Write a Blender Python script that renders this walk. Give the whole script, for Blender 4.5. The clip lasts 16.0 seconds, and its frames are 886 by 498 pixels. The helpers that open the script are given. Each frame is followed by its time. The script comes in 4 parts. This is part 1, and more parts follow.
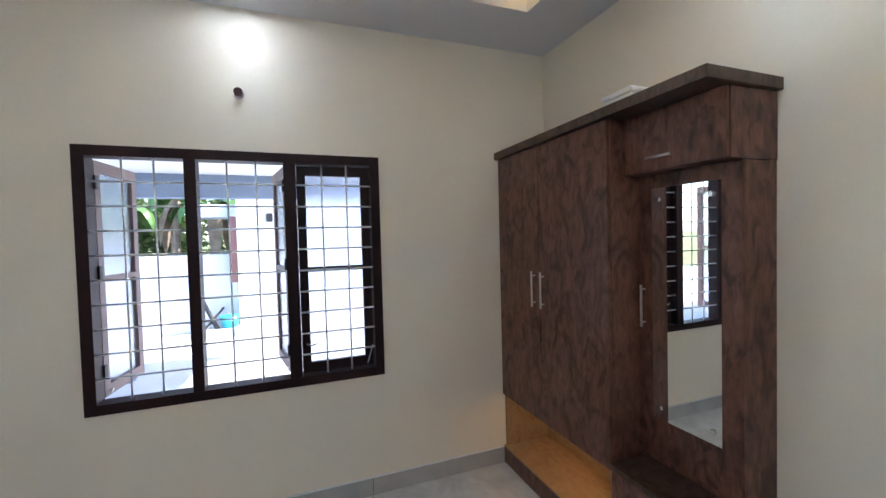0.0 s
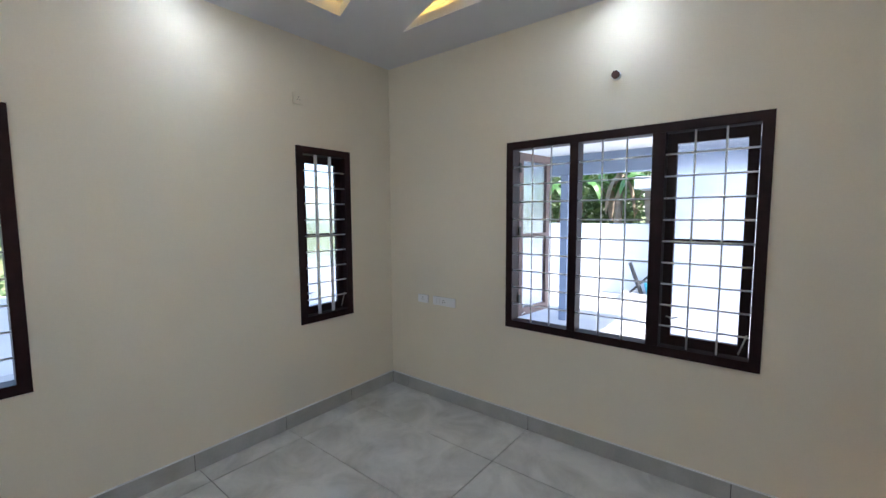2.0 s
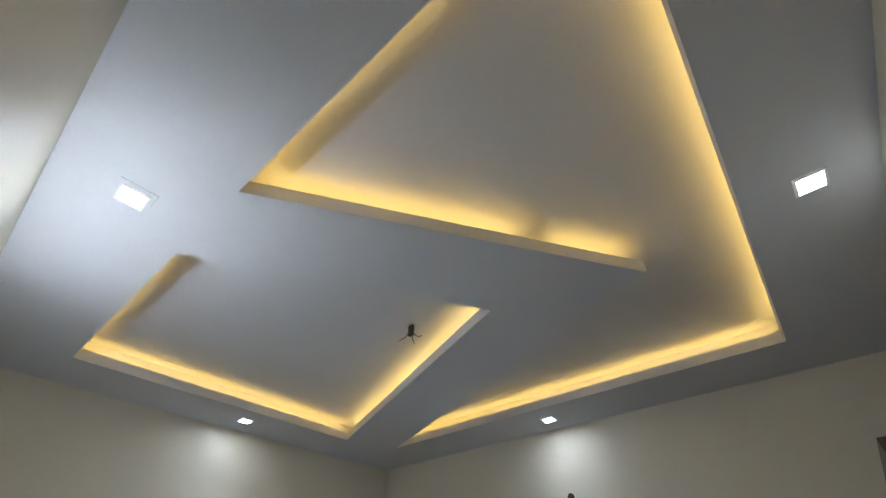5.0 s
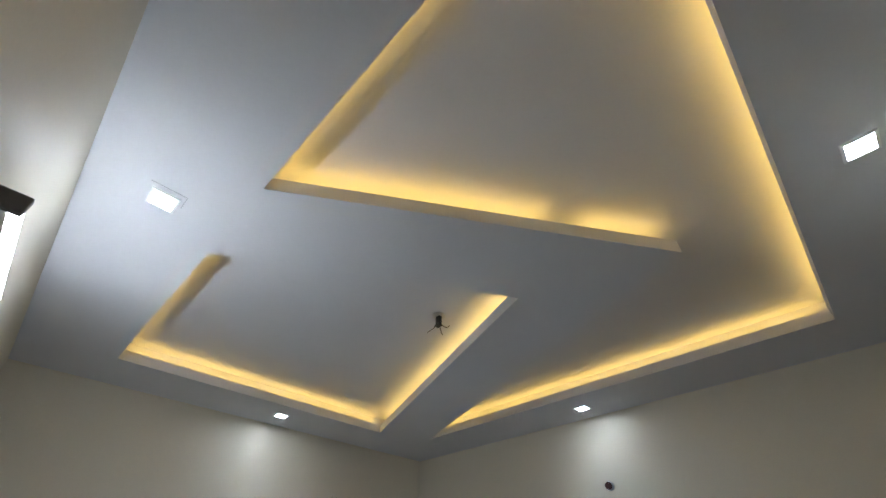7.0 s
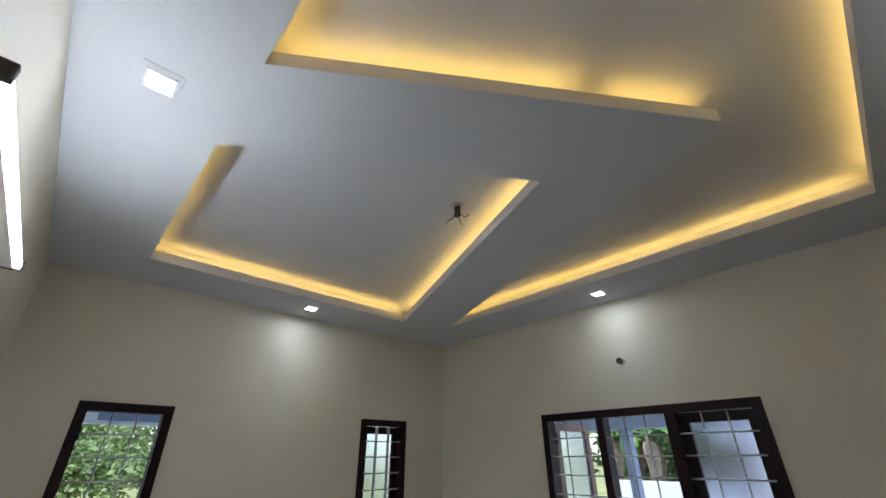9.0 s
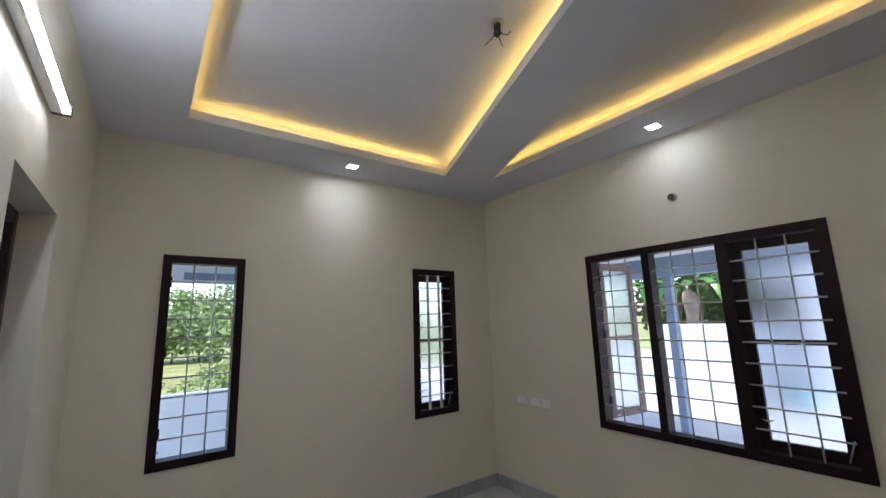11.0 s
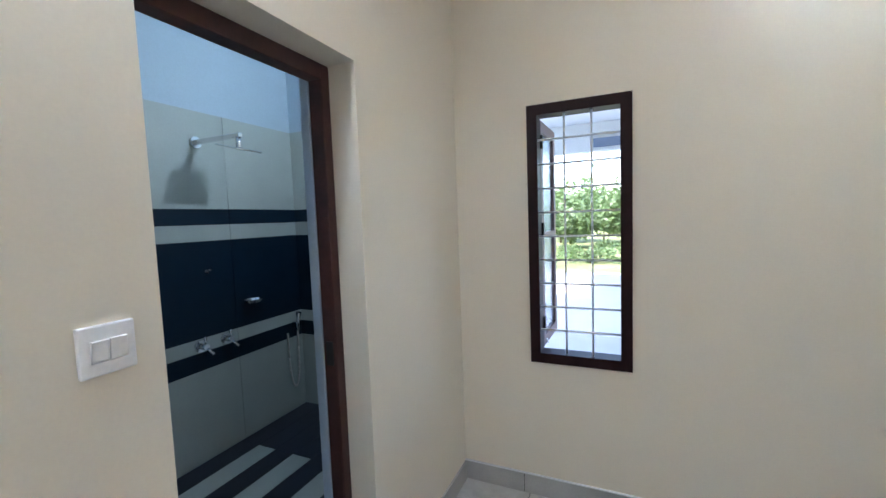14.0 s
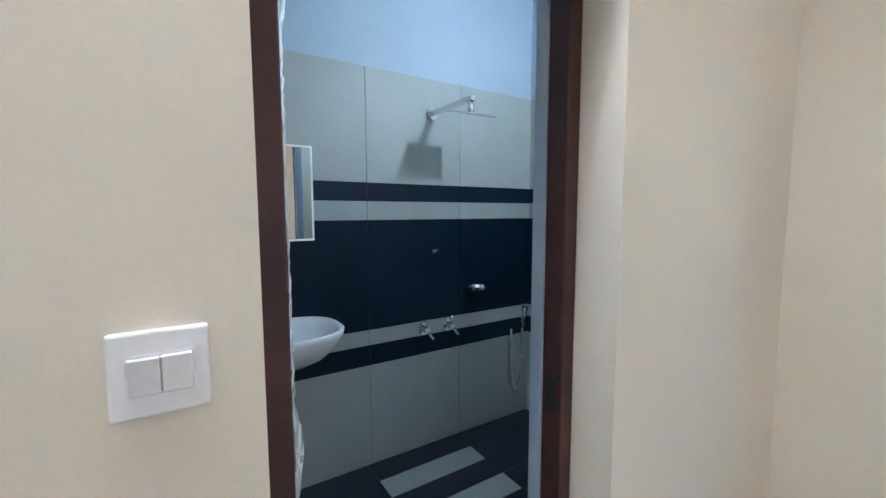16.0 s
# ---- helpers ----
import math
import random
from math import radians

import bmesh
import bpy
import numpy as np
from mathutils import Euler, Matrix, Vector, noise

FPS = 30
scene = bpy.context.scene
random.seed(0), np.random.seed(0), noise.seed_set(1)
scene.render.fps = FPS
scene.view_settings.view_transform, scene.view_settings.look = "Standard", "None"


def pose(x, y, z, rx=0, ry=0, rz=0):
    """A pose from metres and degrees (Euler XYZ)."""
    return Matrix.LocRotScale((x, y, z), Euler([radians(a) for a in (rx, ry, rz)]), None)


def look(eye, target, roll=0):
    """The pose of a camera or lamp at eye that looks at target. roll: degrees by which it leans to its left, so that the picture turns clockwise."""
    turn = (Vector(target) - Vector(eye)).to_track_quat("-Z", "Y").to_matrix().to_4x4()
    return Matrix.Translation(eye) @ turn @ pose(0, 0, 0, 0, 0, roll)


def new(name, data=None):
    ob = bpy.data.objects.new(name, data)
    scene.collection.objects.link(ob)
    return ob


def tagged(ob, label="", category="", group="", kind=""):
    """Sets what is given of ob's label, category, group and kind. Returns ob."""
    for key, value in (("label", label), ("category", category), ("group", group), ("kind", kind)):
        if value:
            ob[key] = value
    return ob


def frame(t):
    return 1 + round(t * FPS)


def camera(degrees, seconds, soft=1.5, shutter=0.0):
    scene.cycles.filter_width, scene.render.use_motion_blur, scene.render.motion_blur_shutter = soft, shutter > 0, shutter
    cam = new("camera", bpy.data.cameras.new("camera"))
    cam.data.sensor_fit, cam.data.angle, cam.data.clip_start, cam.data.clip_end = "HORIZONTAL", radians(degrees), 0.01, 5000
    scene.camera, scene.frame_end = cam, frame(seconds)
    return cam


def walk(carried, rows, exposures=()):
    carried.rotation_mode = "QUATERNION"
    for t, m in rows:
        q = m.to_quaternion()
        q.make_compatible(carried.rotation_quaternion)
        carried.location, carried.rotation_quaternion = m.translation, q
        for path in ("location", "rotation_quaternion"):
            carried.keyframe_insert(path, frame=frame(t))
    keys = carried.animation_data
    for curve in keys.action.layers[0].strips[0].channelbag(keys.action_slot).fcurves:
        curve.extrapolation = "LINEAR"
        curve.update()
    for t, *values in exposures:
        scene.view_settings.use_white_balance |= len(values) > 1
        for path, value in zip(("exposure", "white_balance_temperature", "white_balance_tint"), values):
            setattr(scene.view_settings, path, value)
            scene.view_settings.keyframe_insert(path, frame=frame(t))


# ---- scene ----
cam = camera(95.3, 16.0)
PATH = [
    (0, (0.395, 0.307, 1.594), (1.105, 2.175, 1.533), -1.5),
    (0.5, (0.538, 0.385, 1.584), (0.64, 2.38, 1.486), -0.9),
    (1, (0.612, 0.354, 1.587), (0.094, 2.28, 1.44), -0.6),
    (1.5, (0.721, 0.27, 1.577), (-0.254, 2.007, 1.396), -0.4),
    (2, (0.906, 0.17, 1.58), (-0.336, 1.728, 1.41), -0.3),
    (2.5, (1.098, 0.056, 1.619), (-0.285, 1.501, 1.618), -0.6),
    (3, (1.254, -0.074, 1.712), (-0.114, 1.329, 2.113), -1.2),
    (3.5, (1.402, -0.164, 1.762), (0.157, 1.175, 2.572), -0.9),
    (4, (1.536, -0.214, 1.802), (0.432, 1.031, 2.913), -0.1),
    (4.5, (1.61, -0.25, 1.831), (0.631, 0.882, 3.158), 0.5),
    (7, (1.588, -0.235, 1.827), (0.506, 0.827, 3.132), 0.6),
    (7.5, (1.569, -0.224, 1.817), (0.433, 0.872, 3.046), 0.3),
    (8, (1.553, -0.216, 1.81), (0.361, 0.915, 2.951), 0.1),
    (8.5, (1.536, -0.205, 1.797), (0.286, 0.957, 2.839), 0.1),
    (9, (1.51, -0.197, 1.781), (0.196, 0.998, 2.701), -0.2),
    (11.5, (1.326, -0.114, 1.58), (-0.351, 0.949, 1.816), -1.2),
    (12, (1.152, -0.009, 1.576), (-0.638, 0.87, 1.724), -0.6),
    (12.5, (0.971, 0.102, 1.544), (-0.949, 0.656, 1.613), -1.0),
    (13, (0.766, 0.246, 1.563), (-1.23, 0.373, 1.543), -1.2),
    (13.5, (0.534, 0.329, 1.529), (-1.438, 0.01, 1.428), -1.7),
    (14, (0.334, 0.373, 1.53), (-1.483, -0.449, 1.381), -2.1),
    (14.5, (0.226, 0.439, 1.528), (-1.33, -0.808, 1.362), -1.5),
    (15, (0.172, 0.449, 1.527), (-1.133, -1.053, 1.328), -0.6),
    (15.5, (0.057, 0.287, 1.491), (-1.094, -1.337, 1.301), 0.1),
    (16, (-0.094, 0.03, 1.486), (-1.168, -1.647, 1.306), -0.1),
]
EXPOSURES = [(0.0, 2.25, 5900, 15), (1.0, 2.4, 5900, 15), (1.5, 2.3, 5900, 15), (2.5, 1.75, 5950, 11), (3.2, 1.42, 5950, 10), (4.0, 1.35, 5950, 10), (9.0, 1.25, 6050, 11),
             (11.5, 1.67, 6150, 13), (12.5, 2.07, 6200, 14), (13.5, 2.45, 6000, 14), (14.5, 2.57, 5850, 15), (15.5, 2.7, 5900, 15), (16.0, 2.92, 5950, 17)]
walk(cam, [(t, look(eye, target, roll)) for t, eye, target, roll in PATH], EXPOSURES)

# ---- light: sky, sun, exposure ----
world = bpy.data.worlds.new("world")
scene.world = world
world.use_nodes = True
wn = world.node_tree.nodes
sky = wn.new("ShaderNodeTexSky")
sky.sky_type, sky.sun_disc = "NISHITA", False
SUN_DIR = Vector((0.90, -0.25, 0.92)).normalized()
sky.sun_elevation = math.asin(SUN_DIR.z)
sky.sun_rotation = math.atan2(SUN_DIR.x, SUN_DIR.y)
wn["Background"].inputs["Strength"].default_value = 0.15
world.node_tree.links.new(sky.outputs[0], wn["Background"].inputs["Color"])
sun = bpy.data.lights.new("sun", "SUN")
sun.energy, sun.angle, sun.color = 2.6, radians(0.6), (1.0, 0.95, 0.87)
new("sun", sun).matrix_world = look(SUN_DIR * 30, (0, 0, 0))

SPOT_POWER, TUBE_POWER, LED_POWER = 1.2, 18.0, 3.3

# ---- plan in metres ----
WX, EX, NY, SY = -1.79, 2.137, 2.784, -0.488      # bedroom wall faces
SLAB = 0.06                                      # edge of the false ceiling
CEIL, CEIL_UP = 2.866, 3.0                       # false ceiling and upper ceiling
THICK = 0.2
BWX, BEX, BSY, BNY, BFL = -2.06, 0.45, -1.955, -0.70, 0.11   # bathroom faces and floor


# ---- materials ----
def mat(name, colour, rough=0.5, metal=0.0, vary=0.06, scale=6.0, fine=0.03, fscale=90.0, bump=0.05, spec=0.5, rand=0.0, coat=0.0):
    m = bpy.data.materials.new(name)
    m.use_nodes = True
    nt = m.node_tree
    b = nt.nodes["Principled BSDF"]
    co = nt.nodes.new("ShaderNodeTexCoord")
    n1, n2 = nt.nodes.new("ShaderNodeTexNoise"), nt.nodes.new("ShaderNodeTexNoise")
    for n, s in ((n1, scale), (n2, fscale)):
        n.inputs["Scale"].default_value, n.inputs["Detail"].default_value = s, 5
        nt.links.new(co.outputs["Object"], n.inputs["Vector"])
    r1, r2 = nt.nodes.new("ShaderNodeMapRange"), nt.nodes.new("ShaderNodeMapRange")
    for r, n, v in ((r1, n1, vary), (r2, n2, fine)):
        r.inputs["From Min"].default_value, r.inputs["From Max"].default_value = 0.3, 0.7
        r.inputs["To Min"].default_value, r.inputs["To Max"].default_value = 1 - v, 1 + v
        nt.links.new(n.outputs["Fac"], r.inputs["Value"])
    mul = nt.nodes.new("ShaderNodeMath")
    mul.operation = "MULTIPLY"
    nt.links.new(r1.outputs[0], mul.inputs[0])
    nt.links.new(r2.outputs[0], mul.inputs[1])
    last = mul
    if rand:
        oi, rr, m2 = nt.nodes.new("ShaderNodeObjectInfo"), nt.nodes.new("ShaderNodeMapRange"), nt.nodes.new("ShaderNodeMath")
        rr.inputs["To Min"].default_value, rr.inputs["To Max"].default_value = 1 - rand, 1 + rand
        m2.operation = "MULTIPLY"
        nt.links.new(oi.outputs["Random"], rr.inputs["Value"])
        nt.links.new(rr.outputs[0], m2.inputs[0])
        nt.links.new(mul.outputs[0], m2.inputs[1])
        last = m2
    sc = nt.nodes.new("ShaderNodeVectorMath")
    sc.operation = "SCALE"
    sc.inputs[0].default_value = colour
    nt.links.new(last.outputs[0], sc.inputs["Scale"])
    nt.links.new(sc.outputs[0], b.inputs["Base Color"])
    b.inputs["Roughness"].default_value, b.inputs["Metallic"].default_value = rough, metal
    b.inputs["Specular IOR Level"].default_value = spec
    b.inputs["Coat Weight"].default_value = coat
    if bump:
        bp = nt.nodes.new("ShaderNodeBump")
        bp.inputs["Strength"].default_value, bp.inputs["Distance"].default_value = bump, 0.002
        nt.links.new(n2.outputs["Fac"], bp.inputs["Height"])
        nt.links.new(bp.outputs[0], b.inputs["Normal"])
    return m


def glow(name, colour, strength):
    m = bpy.data.materials.new(name)
    m.use_nodes = True
    b = m.node_tree.nodes["Principled BSDF"]
    b.inputs["Base Color"].default_value = (0.9, 0.9, 0.9, 1)
    b.inputs["Emission Color"].default_value = (*colour, 1)
    b.inputs["Emission Strength"].default_value = strength
    return m


def grained(name, dark, light, rough=0.35, stretch=(5, 5, 1.9), scale=2.6, spec=0.4, knot=0.3):
    """Wood laminate: stretched cloudy grain with darker knots."""
    m = mat(name, dark, rough, spec=spec)
    nt = m.node_tree
    b = nt.nodes["Principled BSDF"]
    co = nt.nodes.new("ShaderNodeTexCoord")
    mp = nt.nodes.new("ShaderNodeMapping")
    mp.inputs["Scale"].default_value = stretch
    nt.links.new(co.outputs["Object"], mp.inputs["Vector"])
    fine = nt.nodes.new("ShaderNodeTexNoise")
    fine.inputs["Scale"].default_value, fine.inputs["Detail"].default_value, fine.inputs["Distortion"].default_value = scale * 3, 7, 0.8
    nt.links.new(mp.outputs[0], fine.inputs["Vector"])
    big = nt.nodes.new("ShaderNodeTexNoise")
    big.inputs["Scale"].default_value, big.inputs["Detail"].default_value, big.inputs["Distortion"].default_value = scale * 4.6, 4, 1.4
    mp2 = nt.nodes.new("ShaderNodeMapping")
    mp2.inputs["Scale"].default_value = (1, 1, 0.55)
    nt.links.new(co.outputs["Object"], mp2.inputs["Vector"])
    nt.links.new(mp2.outputs[0], big.inputs["Vector"])
    r1, r2 = nt.nodes.new("ShaderNodeValToRGB"), nt.nodes.new("ShaderNodeValToRGB")
    r1.color_ramp.elements[0].position, r1.color_ramp.elements[1].position = 0.3, 0.72
    r1.color_ramp.elements[0].color, r1.color_ramp.elements[1].color = (*dark, 1), (*light, 1)
    r2.color_ramp.elements[0].position, r2.color_ramp.elements[1].position = 0.34, 0.54
    r2.color_ramp.elements[0].color, r2.color_ramp.elements[1].color = (knot, knot * 0.9, knot * 0.9, 1), (1, 1, 1, 1)
    nt.links.new(fine.outputs["Fac"], r1.inputs["Fac"])
    nt.links.new(big.outputs["Fac"], r2.inputs["Fac"])
    mx = nt.nodes.new("ShaderNodeMix")
    mx.data_type, mx.blend_type = "RGBA", "MULTIPLY"
    mx.inputs["Factor"].default_value = 1.0
    nt.links.new(r1.outputs[0], mx.inputs[6])
    nt.links.new(r2.outputs[0], mx.inputs[7])
    nt.links.new(mx.outputs[2], b.inputs["Base Color"])
    return m


def glass(name, rough, tint=(0.93, 0.97, 0.97)):
    m = bpy.data.materials.new(name)
    m.use_nodes = True
    b = m.node_tree.nodes["Principled BSDF"]
    b.inputs["Base Color"].default_value = (*tint, 1)
    b.inputs["Transmission Weight"].default_value, b.inputs["Roughness"].default_value, b.inputs["IOR"].default_value = 1.0, rough, 1.3
    return m


M_WALL = mat("cream_paint", (0.81, 0.747, 0.622), 0.55, vary=0.02, scale=1.5, fine=0.015, fscale=140, bump=0.05, spec=0.25)
M_CEIL = mat("white_gypsum", (0.74, 0.74, 0.77), 0.8, vary=0.02, scale=2, fine=0.01, bump=0.03, spec=0.2)
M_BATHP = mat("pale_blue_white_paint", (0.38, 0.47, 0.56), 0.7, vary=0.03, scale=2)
M_OUT = mat("white_exterior_paint", (0.76, 0.77, 0.79), 0.8, vary=0.05, scale=1.2, bump=0.1)
M_OUTB = mat("blue_grey_paint", (0.20, 0.25, 0.36), 0.7, vary=0.06, scale=2)
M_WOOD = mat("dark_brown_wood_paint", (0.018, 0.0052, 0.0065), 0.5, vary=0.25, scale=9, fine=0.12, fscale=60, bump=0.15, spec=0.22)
M_WOODD = mat("reddish_brown_wood", (0.06, 0.022, 0.018), 0.45, vary=0.25, scale=7, fine=0.12, fscale=60, bump=0.15)
# shutter wood made paler to carry the daylight on the open leaves
M_LEAF = mat("lit_brown_grey_shutter", (0.20, 0.13, 0.13), 0.5, vary=0.1)
M_BAR = mat("white_metal_paint", (0.84, 0.84, 0.87), 0.35, vary=0.05, spec=0.6)
M_LAM = grained("dark_walnut_laminate", (0.105, 0.043, 0.028), (0.215, 0.098, 0.066), stretch=(4.5, 4.5, 1.5), knot=0.36)
M_LAMC = grained("dark_walnut_cornice", (0.05, 0.028, 0.018), (0.11, 0.062, 0.042))
M_LAMI = grained("warm_oak_laminate", dark=(0.30, 0.19, 0.095), light=(0.40, 0.26, 0.14), knot=0.85, stretch=(9, 1.3, 9))
M_CHROME = mat("chrome", (0.75, 0.75, 0.76), 0.14, metal=1.0, vary=0.02, bump=0)
M_STEEL = mat("brushed_steel", (0.72, 0.70, 0.68), 0.3, metal=1.0, vary=0.03, bump=0.02)
M_MIRROR = mat("mirror_silver", (0.86, 0.89, 0.88), 0.015, metal=1.0, vary=0.0, fine=0.0, bump=0)
M_PLAST = mat("white_plastic", (0.88, 0.88, 0.89), 0.3, vary=0.01, bump=0)
M_PLASTG = mat("grey_plastic", (0.45, 0.46, 0.48), 0.4, vary=0.02, bump=0)
M_CAP = mat("grey_brown_plastic", (0.10, 0.085, 0.075), 0.5, vary=0.05)
M_DARK = mat("dark_plastic", (0.02, 0.02, 0.02), 0.5, vary=0.1)
M_PIPE = mat("dark_red_brown_cap", (0.06, 0.018, 0.014), 0.5, vary=0.1)
M_GROUT = mat("dark_grey_grout", (0.025, 0.025, 0.028), 0.9)
M_CERAM = mat("white_ceramic", (0.78, 0.8, 0.8), 0.12, vary=0.01, bump=0)
M_BTL = mat("light_grey_tile", (0.34, 0.37, 0.355), 0.5, vary=0.03, bump=0.02, rand=0.02)
M_BTN = mat("navy_tile", (0.003, 0.0125, 0.026), 0.3, vary=0.1, bump=0.02, spec=0.3, rand=0.05)
M_BFN = mat("dark_floor_tile", (0.014, 0.02, 0.034), 0.4, vary=0.15, rand=0.05)
M_SKIRT = mat("grey_skirting_tile", (0.42, 0.42, 0.41), 0.35, vary=0.13, scale=5, fine=0.04, rand=0.05)
M_FROST = glass("frosted_glass", 0.27, (0.66, 0.71, 0.81))
M_DIMPANE = glass("daylight_dimming_glass", 0.2, (0.15, 0.17, 0.2))
M_CLEAR = glass("clear_film", 0.35)
M_CLEAR.node_tree.nodes["Principled BSDF"].inputs["Transmission Weight"].default_value = 0.55
M_LED = glow("warm_led", (1.0, 0.62, 0.13), LED_POWER)
M_LED2 = glow("niche_led", (1.0, 0.62, 0.24), 15.0)
M_TUBE = glow("tube_light", (0.88, 0.95, 1.0), TUBE_POWER)
M_DOWN = glow("downlight_panel", (0.84, 0.93, 1.0), 36.0)
M_BULB = glow("bulb_light", (0.72, 0.88, 1.0), 14.0)
M_LEAFG = mat("green_leaf", (0.13, 0.19, 0.075), 0.5, vary=0.4, scale=1.3, fine=0.3, fscale=9, rand=0.2)
leaf_nt = M_LEAFG.node_tree
leaf_thin, leaf_mix = leaf_nt.nodes.new("ShaderNodeBsdfTranslucent"), leaf_nt.nodes.new("ShaderNodeMixShader")
leaf_thin.inputs["Color"].default_value, leaf_mix.inputs[0].default_value = (0.20, 0.28, 0.09, 1), 0.25
leaf_nt.links.new(leaf_nt.nodes["Principled BSDF"].outputs[0], leaf_mix.inputs[1])
leaf_nt.links.new(leaf_thin.outputs[0], leaf_mix.inputs[2])
leaf_nt.links.new(leaf_mix.outputs[0], leaf_nt.nodes["Material Output"].inputs["Surface"])
M_BANANA = mat("banana_leaf", (0.07, 0.16, 0.03), 0.4, vary=0.3, scale=3)
M_DRY = mat("dry_leaf", (0.36, 0.27, 0.19), 0.8, vary=0.3, scale=5)
M_TRUNK = mat("bark", (0.14, 0.10, 0.07), 0.9, vary=0.3, scale=8, bump=0.5)
M_GRASS = mat("dry_grass", (0.27, 0.29, 0.11), 0.95, vary=0.35, scale=0.6, fine=0.3, fscale=8, bump=0.4)
M_CONC = mat("pale_concrete", (0.52, 0.51, 0.49), 0.85, vary=0.08, scale=1.5)
M_RED = mat("red_brown_board", (0.25, 0.12, 0.11), 0.6)
M_CYAN = mat("turquoise_plastic", (0.05, 0.42, 0.5), 0.4)


def marbled():
    """Grey matt floor tile with cloudy lighter patches and thin smears."""
    m = mat("grey_cloud_tile", (0.42, 0.43, 0.425), 0.3, vary=0.05, rand=0.04)
    nt = m.node_tree
    b = nt.nodes["Principled BSDF"]
    co, oi = nt.nodes.new("ShaderNodeTexCoord"), nt.nodes.new("ShaderNodeObjectInfo")
    cx = nt.nodes.new("ShaderNodeCombineXYZ")
    mu = nt.nodes.new("ShaderNodeMath")
    mu.operation = "MULTIPLY"
    mu.inputs[1].default_value = 40.0
    nt.links.new(oi.outputs["Random"], mu.inputs[0])
    nt.links.new(mu.outputs[0], cx.inputs[2])
    add = nt.nodes.new("ShaderNodeVectorMath")
    nt.links.new(co.outputs["Object"], add.inputs[0])
    nt.links.new(cx.outputs[0], add.inputs[1])
    n = nt.nodes.new("ShaderNodeTexNoise")
    n.inputs["Scale"].default_value, n.inputs["Detail"].default_value, n.inputs["Distortion"].default_value = 3.2, 9, 0.5
    n.inputs["Roughness"].default_value = 0.62
    nt.links.new(add.outputs[0], n.inputs["Vector"])
    r = nt.nodes.new("ShaderNodeValToRGB")
    r.color_ramp.elements[0].position, r.color_ramp.elements[1].position = 0.33, 0.62
    r.color_ramp.elements[0].color, r.color_ramp.elements[1].color = (0.42, 0.425, 0.42, 1), (0.66, 0.66, 0.65, 1)
    nt.links.new(n.outputs["Fac"], r.inputs["Fac"])
    nt.links.new(r.outputs[0], b.inputs["Base Color"])
    return m


M_FLOOR = marbled()


# ---- building helpers ----
def box(bm, x0, x1, y0, y1, z0, z1, bevel=0.0):
    c = bmesh.new()
    bmesh.ops.create_cube(c, size=1)
    for v in c.verts:
        v.co = Vector(((x0 + x1) / 2 + v.co.x * (x1 - x0), (y0 + y1) / 2 + v.co.y * (y1 - y0), (z0 + z1) / 2 + v.co.z * (z1 - z0)))
    if bevel:
        bmesh.ops.bevel(c, geom=c.edges[:], offset=bevel, segments=2, affect="EDGES", profile=0.5)
    merge(bm, c)
    return bm


def merge(bm, c):
    me = bpy.data.meshes.new("tmp")
    c.to_mesh(me)
    c.free()
    bm.from_mesh(me)
    bpy.data.meshes.remove(me)
    return bm


def solid(*a, bevel=0.0):
    return box(bmesh.new(), *a, bevel=bevel)


def rod(bm, p, q, r, r2=None, seg=12):
    c = bmesh.new()
    p, q = Vector(p), Vector(q)
    bmesh.ops.create_cone(c, cap_ends=True, segments=seg, radius1=r, radius2=r if r2 is None else r2, depth=(q - p).length)
    bmesh.ops.transform(c, verts=c.verts, matrix=Matrix.Translation((p + q) / 2) @ (q - p).to_track_quat("Z", "Y").to_matrix().to_4x4())
    for f in c.faces:
        f.smooth = len(f.verts) == 4
    return merge(bm, c)


def bar(p, q, r, r2=None, seg=12):
    return rod(bmesh.new(), p, q, r, r2, seg)


def place(name, bm, material, base=(0, 0, 0)):
    me = bpy.data.meshes.new(name)
    bmesh.ops.translate(bm, verts=bm.verts, vec=-Vector(base))
    bmesh.ops.recalc_face_normals(bm, faces=bm.faces)
    bm.to_mesh(me)
    bm.free()
    me.materials.append(material)
    ob = new(name, me)
    ob.location = base
    return ob


def origin(parent):
    p = Vector()
    while parent is not None:
        p += Vector(parent.location)
        parent = parent.parent
    return p


def part(name, bm, material, parent, label=""):
    """One mesh, given in world metres, under a thing or a part."""
    ob = place(name, bm, material, origin(parent))
    ob.location = (0, 0, 0)
    ob.parent = parent
    return tagged(ob, label)


def thing(name, base, label, category, group="", kind=""):
    ob = new(name)
    ob.location, ob.empty_display_size = base, 0.1
    return tagged(ob, label, category, group, kind)


def structure(name, bm, material, label, category):
    return tagged(place(name, bm, material), label, category, kind="structure")


